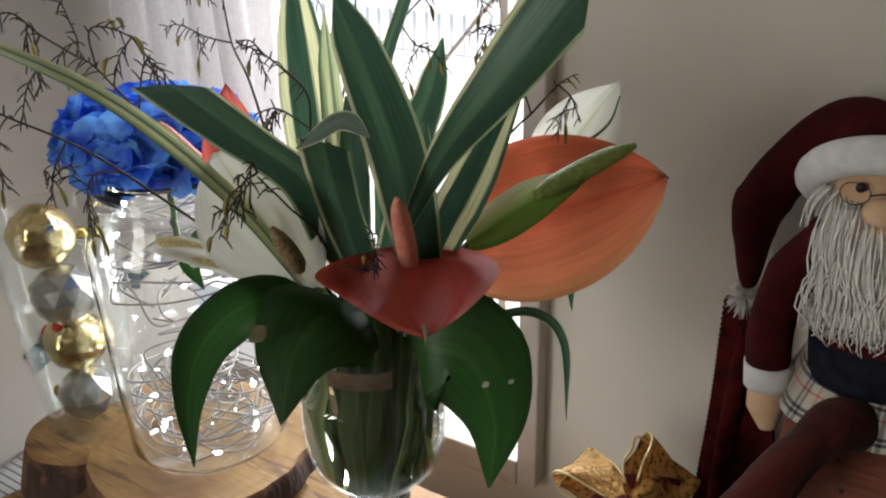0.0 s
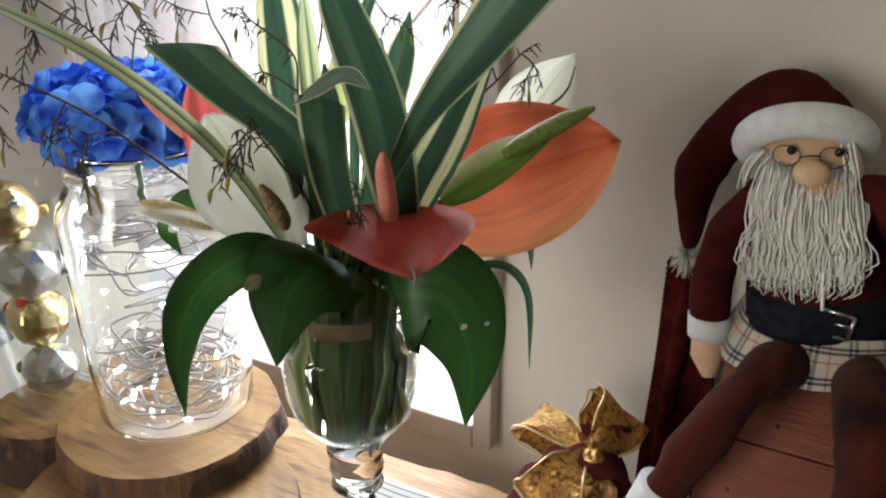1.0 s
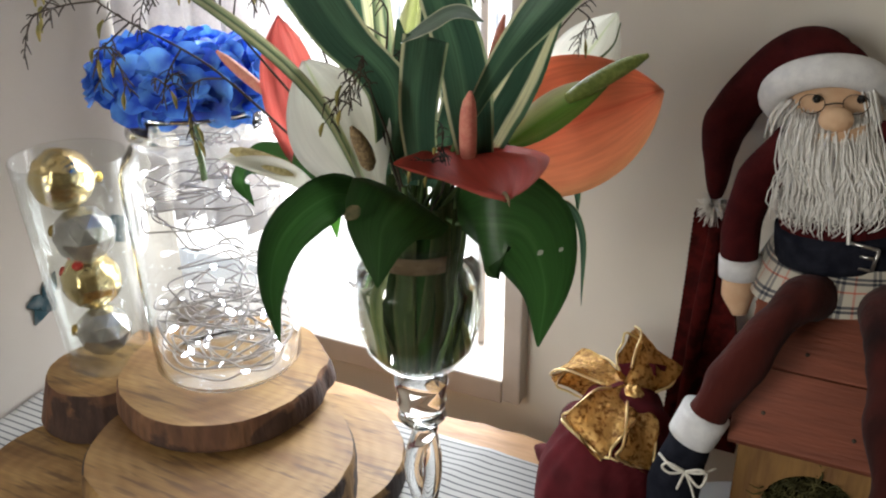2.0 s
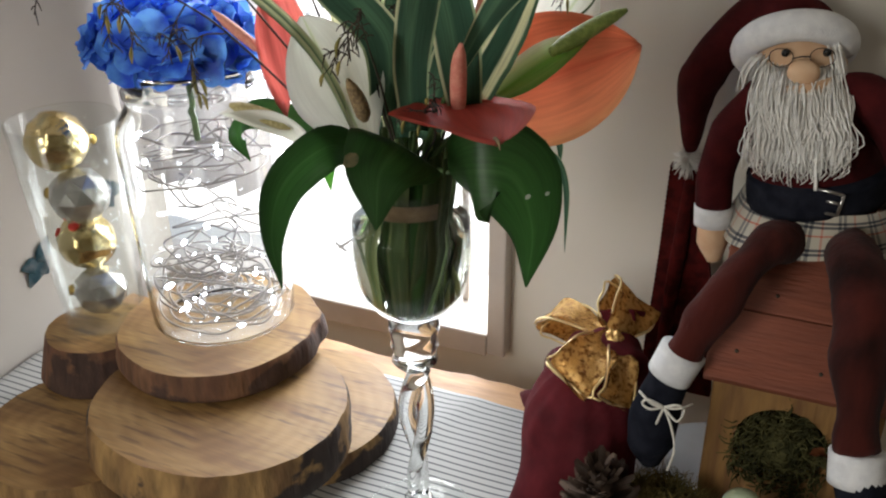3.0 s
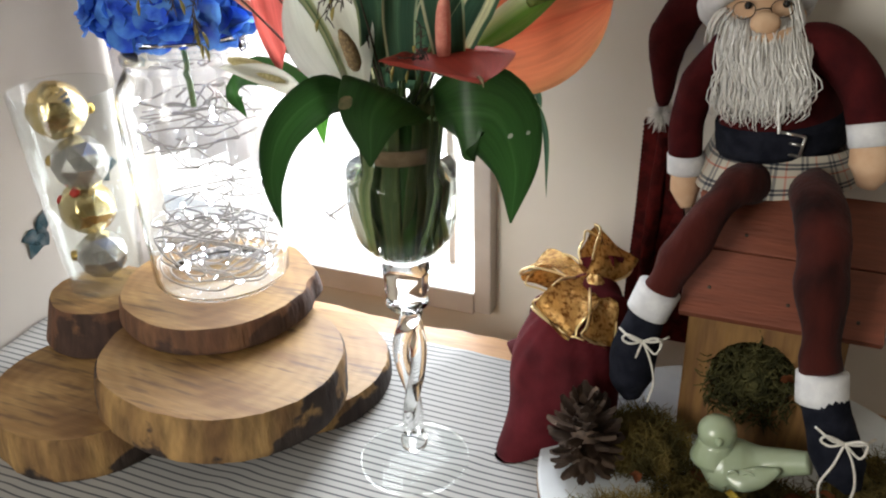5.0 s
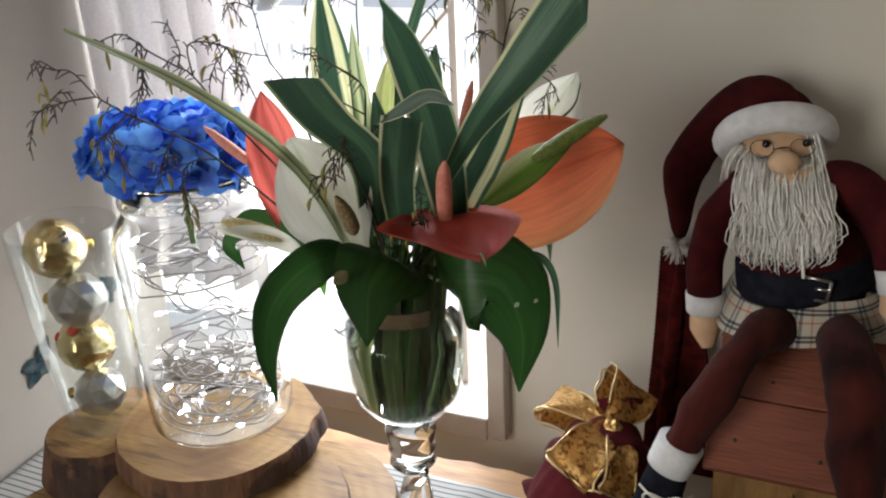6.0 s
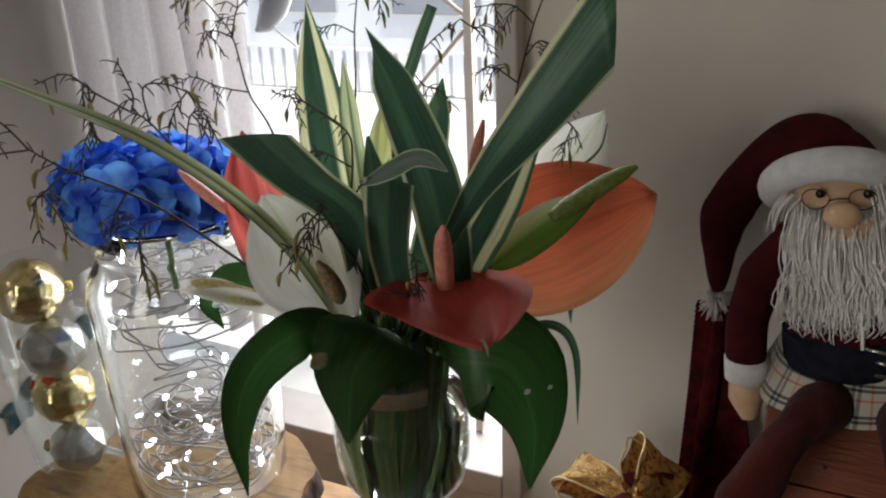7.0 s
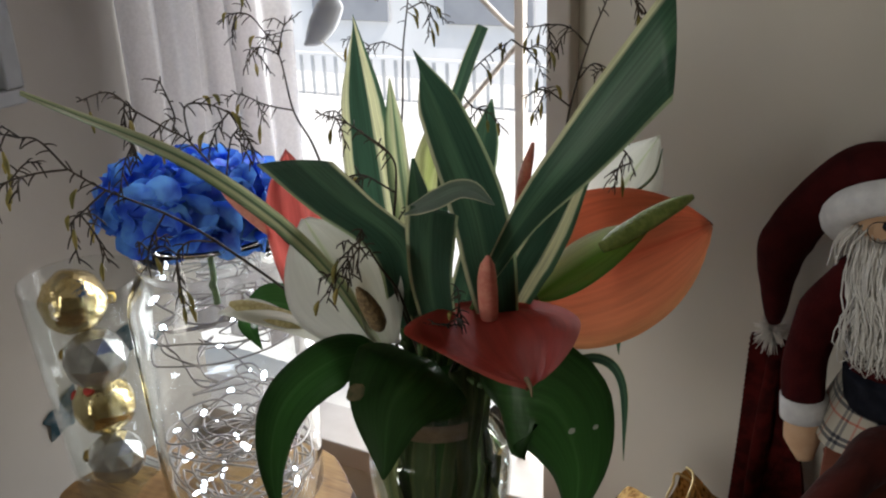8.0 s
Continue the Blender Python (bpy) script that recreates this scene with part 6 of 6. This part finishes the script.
    for x, z in ((-0.043, 0.4075), (-0.008, 0.4110)):
        tube(bm, [(x + 0.003, 0.5375, z), (x + 0.003, 0.5340, z)], 0.0036, 10, 3, EYE)
        tube(bm, [(x + 0.0105 * math.cos(a), 0.531 + 0.003 * abs(math.cos(a)), z - 0.004 + 0.0085 * math.sin(a)) for a in (2 * math.pi * k / 16 for k in range(17))], 0.00045, 5, 32, EYE)
    tube(bm, [(-0.033, 0.530, 0.404), (-0.026, 0.528, 0.407), (-0.018, 0.531, 0.407)], 0.0007, 5, 6, EYE)
    # side hair of yarn
    for k in range(30):
        left = k % 2 == 0
        x = (-0.070 if left else 0.010) + rnd.uniform(-0.007, 0.007)
        y = 0.548 + rnd.uniform(-0.008, 0.012)
        zt = 0.402 if left else 0.420
        tube(bm, [(x + (0.010 if left else -0.012), y, zt), (x, y - 0.003, 0.385), (x + rnd.uniform(-0.004, 0.004), y - 0.002, 0.362)], 0.0012, 4, 6, YARN)
    draw_in(mark)
    # beard of yarn
    for k in range(700):
        s = rnd.random()
        x0 = -0.058 + 0.062 * s
        mid = 1 - abs(2 * s - 1)
        z0 = 0.384 - 0.008 * mid + rnd.uniform(-0.008, 0.004)
        y0 = 0.598 - 0.024 * mid + rnd.uniform(-0.003, 0.003)
        x1 = -0.052 + 0.070 * s + rnd.uniform(-0.006, 0.006)
        z1 = 0.318 - 0.016 * mid + 0.008 * s + rnd.uniform(-0.014, 0.010)
        y1 = 0.541 + rnd.uniform(-0.006, 0.006)
        w = rnd.uniform(-0.007, 0.007)
        tube(bm, [(x0, y0, z0), ((x0 + x1) / 2 + w, (y0 + y1) / 2 - 0.008 - 0.006 * mid, (z0 + z1) / 2 + 0.006), (x1 - w, y1 - 0.002, z1 + 0.012), (x1, y1, z1)], [0.0006, 0.0007, 0.0006, 0.0004], 4, 8, YARN)
    tube(bm, [(-0.006, 0.540, 0.335), (-0.001, 0.534, 0.310), (0.002, 0.533, 0.289)], 0.0015, 5, 6, YARN)
    # arms
    tube(bm, [(-0.052, 0.588, 0.358), (-0.070, 0.582, 0.325), (-0.079, 0.575, 0.290), (-0.077, 0.570, 0.252)], [0.014, 0.0165, 0.0165, 0.015], 18, 16, RED)
    tube(bm, [(-0.077, 0.570, 0.256), (-0.076, 0.569, 0.238)], [0.0175, 0.0165], 18, 3, WHITE)
    tube(bm, [(-0.076, 0.569, 0.240), (-0.074, 0.567, 0.222), (-0.070, 0.563, 0.205)], [0.013, 0.014, 0.006], 16, 8, SKIN)
    tube(bm, [(-0.004, 0.592, 0.352), (0.022, 0.586, 0.360), (0.044, 0.576, 0.350), (0.061, 0.560, 0.331), (0.071, 0.545, 0.306)], [0.020, 0.021, 0.020, 0.0185, 0.017], 18, 20, RED)
    tube(bm, [(0.0705, 0.546, 0.310), (0.0745, 0.540, 0.292)], [0.0195, 0.0185], 18, 3, WHITE)
    tube(bm, [(0.0745, 0.540, 0.294), (0.077, 0.536, 0.276), (0.076, 0.534, 0.258)], [0.017, 0.0185, 0.008], 16, 8, SKIN)
    # buckle
    for a, b in (((0.002, 0.299), (0.022, 0.297)), ((0.022, 0.297), (0.020, 0.279)), ((0.002, 0.281), (0.020, 0.279)), ((0.010, 0.290), (0.022, 0.289))):
        tube(bm, [(a[0], 0.532, a[1]), (b[0], 0.532, b[1])], 0.0014, 6, 2, BUCK)
    # legs, cuffs, boots
    tube(bm, [(-0.004, 0.548, 0.248), (-0.026, 0.505, 0.254), (-0.046, 0.476, 0.232), (-0.061, 0.461, 0.204), (-0.076, 0.452, 0.173)], [0.0165, 0.0180, 0.0165, 0.0148, 0.0145], 20, 40, VEL)
    tube(bm, [(-0.0745, 0.4525, 0.176), (-0.083, 0.4485, 0.152)], [0.0192, 0.0186], 22, 4, WHITE)
    tube(bm, [(-0.083, 0.449, 0.156), (-0.087, 0.443, 0.128), (-0.090, 0.435, 0.098), (-0.086, 0.428, 0.074)], [0.0165, 0.0185, 0.0215, 0.021, 0.008], 20, 20, NAVY)
    tube(bm, [(0.030, 0.548, 0.246), (0.038, 0.500, 0.258), (0.044, 0.458, 0.242), (0.051, 0.430, 0.200), (0.062, 0.410, 0.150)], [0.0185, 0.0205, 0.0200, 0.0175, 0.0158], 20, 40, VEL)
    tube(bm, [(0.0615, 0.411, 0.148), (0.0650, 0.404, 0.125)], [0.0198, 0.0202], 22, 4, WHITE)
    tube(bm, [(0.0645, 0.405, 0.136), (0.072, 0.395, 0.110), (0.086, 0.386, 0.084), (0.098, 0.379, 0.064)], [0.0160, 0.0180, 0.0205, 0.019, 0.007], 20, 20, NAVY)
    # laces
    for c in (Vector((-0.081, 0.425, 0.136)), Vector((0.084, 0.373, 0.112))):
        for pts in ([(0, 0, 0), (-0.013, -0.003, 0.006), (-0.017, -0.002, 0.000), (-0.010, -0.004, -0.002), (0, 0, 0)], [(0, 0, 0), (0.010, -0.003, 0.007), (0.016, 0.0, 0.002), (0.012, -0.004, -0.008), (0, 0, 0)],
                    [(0, 0, 0), (-0.005, -0.005, -0.018), (-0.012, -0.006, -0.038), (-0.010, -0.006, -0.054)], [(0, 0, 0), (0.008, -0.004, -0.014), (0.013, -0.004, -0.036), (0.010, -0.008, -0.056)]):
            tube(bm, [c + Vector(p) for p in pts], 0.0011, 6, 18, STRING)
        tube(bm, [c + Vector((-0.022, 0.006, 0.006)), c + Vector((-0.010, -0.0015, 0.002)), c, c + Vector((0.012, -0.001, 0.003)), c + Vector((0.021, 0.008, 0.004))], 0.0011, 6, 14, STRING)
    tube(bm, [(0.070, 0.361, 0.058), (0.078, 0.347, 0.042), (0.105, 0.325, 0.038), (0.135, 0.320, 0.036)], 0.0011, 6, 18, STRING)
    bm.normal_update()
    for v in bm.verts:
        if v.co.z < 0.36 and v.link_faces and v.link_faces[0].material_index in (RED, VEL, NAVY):
            k = 1.7 if v.link_faces[0].material_index == VEL else 1.0
            v.co += v.normal * k * (0.0034 * noise.noise(v.co * 26) + 0.0007 * noise.noise(v.co * 90))
    ob = part("cloth_doll", bm, names)
    tagged(ob, "bearded cloth doll in red hat seated on birdhouse", "doll")


doll()


# ---------- sack, bow and stocking ----------
def sack():
    t = thing("gift_sack", (-0.158, 0.462, 0.002), "burgundy cloth sack tied shut, leaning on board", "sack")
    bm = bmesh.new()
    tube(bm, [(-0.152, 0.458, 0.004), (-0.154, 0.460, 0.026), (-0.157, 0.470, 0.062), (-0.150, 0.492, 0.096), (-0.143, 0.512, 0.122), (-0.141, 0.524, 0.134)], [0.042, 0.051, 0.054, 0.050, 0.036, 0.014], 56, 40)
    for v in bm.verts:
        d = Vector((v.co.x + 0.155, v.co.y - 0.466, 0))
        a = math.atan2(d.y, d.x)
        low = max(0, 1 - v.co.z / 0.07)
        corner = max(0, math.cos(a - math.atan2(-0.079, -0.043))) ** 14
        v.co += d.normalized() * (0.050 * corner * low ** 1.5 if d.length > 0.01 else 0)
        high = min(1, max(0, v.co.z - 0.05) / 0.08)
        v.co += d.normalized() * 0.0035 * high * math.sin(a * 13) if d.length > 0.01 else Vector()
        v.co += d.normalized() * 0.005 * noise.noise(v.co * 28) if d.length > 0.01 else Vector()
        v.co.z = max(0.0015, v.co.z - 0.012 * corner * low)
    part("bag", bm, "burgundy", t)
    bm = bmesh.new()
    tube(bm, [(-0.141, 0.524, 0.130), (-0.142, 0.532, 0.140), (-0.144, 0.538, 0.148)], [0.013, 0.017, 0.021], 40, 10)
    for v in bm.verts:
        d = v.co - Vector((-0.142, 0.532, v.co.z))
        a = math.atan2(d.y, d.x)
        v.co += d * 0.25 * math.sin(a * 9) * min(1, max(0, v.co.z - 0.135) / 0.02)
    part("ruffle", bm, "burgundy", t)
    bm = bmesh.new()
    tube(bm, [(-0.236, 0.535, 0.030), (-0.222, 0.520, 0.038), (-0.205, 0.500, 0.040)], [0.003, 0.010, 0.012], 12, 8)
    part("side_fold", bm, "burgundy", t)


PINCH = (0.35, 0.92, 1.0, 1.0, 0.92, 0.35)   # width along a loop of ribbon


def bow():
    c = Vector((-0.143, 0.505, 0.140))
    t = thing("gold_bow", c, "large gold lace bow with pale wired edges", "bow")
    loops = ((Vector((-0.068, 0.040, -0.019)), Vector((0.15, -0.25, 0.95)), 0.034), (Vector((0.005, 0.048, 0.016)), Vector((0.5, -0.8, 0.3)), 0.050), (Vector((-0.022, -0.060, -0.012)), Vector((0.2, -0.6, 0.75)), 0.044), (Vector((0.016, -0.056, -0.026)), Vector((0.6, -0.6, 0.5)), 0.030))
    for d, n, w in loops:
        n = (n - d.normalized() * n.dot(d.normalized())).normalized()
        pts = [c, c + d * 0.5 + n * 0.014, c + d * 0.97 + n * 0.010, c + d * 1.02 - n * 0.006, c + d * 0.55 - n * 0.012, c - n * 0.002]
        lp = part("bow_loop", blade(pts, w, n, profile=PINCH, cup=0.12, n=30, wave=0.0040), "lace", t)
        line = smooth_line(pts, 30)
        for sgn in (-1, 1):
            edge = []
            for i in range(3, 28, 3):
                tan = (line[i + 1] - line[i - 1]).normalized()
                k = i / 30 * 5
                pr = PINCH
                j = min(int(k), 4)
                ww = w / 2 * (pr[j] + (pr[j + 1] - pr[j]) * (k - j))
                edge.append(line[i] + tan.cross(n).normalized() * ww * sgn)
            bm = bmesh.new()
            tube(bm, edge, 0.0012, 6, 30)
            part("wired_edge", bm, "gold_trim", lp, "pale gold wired edge")
    bm = bmesh.new()
    bmesh.ops.create_uvsphere(bm, u_segments=16, v_segments=12, radius=0.010, matrix=Matrix.Translation(c + Vector((0.002, -0.006, 0.002))))
    for v in bm.verts:
        v.co += Vector((0, 0, 0.0015 * math.sin(v.co.x * 900)))
    part("knot", bm, "lace", t)


def stocking():
    t = thing("red_stocking", (-0.10, 0.648, 0.0), "dark red felt stocking with pinked edge", "stocking")
    left = []
    n = 96
    for k in range(n + 1):
        s = k / n
        x = -0.1285 - 0.007 * s + (0.0008 if k % 2 else -0.0008)
        left.append((x, 0.259 - 0.256 * s))
    right = [(-0.060, 0.003), (-0.070, 0.10), (-0.084, 0.18), (-0.094, 0.258)]
    bm = bmesh.new()
    front = [bm.verts.new((x, 0.642 - 0.004 * math.sin(z * 30), z)) for x, z in left + right]
    back = [bm.verts.new((x, 0.654, z)) for x, z in left + right]
    m = len(front)
    bm.faces.new(front)
    bm.faces.new(back[::-1])
    for k in range(m):
        bm.faces.new((front[k], front[(k + 1) % m], back[(k + 1) % m], back[k]))
    part("felt_body", bm, "stocking", t, smooth=False)
    bm = bmesh.new()
    tube(bm, [(-0.107, 0.640, 0.257), (-0.111, 0.638, 0.16), (-0.116, 0.639, 0.03)], [0.007, 0.009, 0.008], 14, 12, flat=0.6)
    part("seam_fold", bm, "stocking", t)


sack()
bow()
stocking()


# ---------- on the side wall ----------
def wall_motif(y, z, s, seed):
    t = thing("wall_motif", (SIDE, y, z), "small teal painted flower motif on the wall", "wall decoration", "wall motifs")
    rnd = random.Random(seed)
    for k in range(7):
        a = rnd.uniform(0, 6.28)
        l = s * rnd.uniform(0.4, 1.0)
        d = Vector((0, math.cos(a), math.sin(a)))
        bm = blade([Vector((SIDE + 0.0012, y, z)), Vector((SIDE + 0.0030, y, z)) + d * l * 0.5, Vector((SIDE + 0.0012, y, z)) + d * l], s * 0.55, (1, 0, 0.05), profile=(0.3, 0.9, 1.0, 0.6, 0.1), n=8, cup=0.05)
        part("petal", bm, "teal", t)


wall_motif(0.462, 0.105, 0.036, 1)
wall_motif(0.575, 0.150, 0.040, 2)


def picture():
    t = thing("picture_frame", (SIDE, 0.4, 0.44), "grey framed picture hung on side wall", "picture")
    for lo, hi in (((SIDE + 0.0005, 0.26, 0.441), (SIDE + 0.016, 0.494, 0.456)), ((SIDE + 0.0005, 0.26, 0.70), (SIDE + 0.016, 0.494, 0.72)), ((SIDE + 0.0005, 0.26, 0.4565), (SIDE + 0.016, 0.28, 0.6995)), ((SIDE + 0.0005, 0.474, 0.4565), (SIDE + 0.016, 0.494, 0.6995))):
        bm = bmesh.new()
        box(bm, lo, hi, 0.002)
        part("frame_strip", bm, "frame", t, smooth=False)
    bm = bmesh.new()
    box(bm, (SIDE + 0.0005, 0.2805, 0.457), (SIDE + 0.006, 0.4735, 0.699))
    part("picture_sheet", bm, "frame", t, smooth=False)


picture()


def hanging_ornament():
    t = thing("hanging_ornament", (-0.5670, 0.6450, 0.4810), "small grey leaf-shaped ornament hanging at the window", "ornament")
    bm = bmesh.new()
    tube(bm, [(-0.5330, 0.6450, 0.5310), (-0.5360, 0.6450, 0.5150), (-0.5530, 0.6450, 0.4900), (-0.5670, 0.6450, 0.4810)], [0.004, 0.013, 0.014, 0.009, 0.002], 16, 20, flat=0.4)
    part("pendant", bm, "frame", t)
    bm = bmesh.new()
    tube(bm, [(-0.5330, 0.6450, 0.5310), (-0.5330, 0.645, 1.372)], 0.0007, 5, 2)
    part("cord", bm, "string", t)
    bm = bmesh.new()
    tube(bm, [(-0.5530, 0.6450, 0.4900), (-0.5220, 0.6450, 0.4680)], 0.0008, 5, 2)
    part("loose_cord", bm, "string", t)


hanging_ornament()
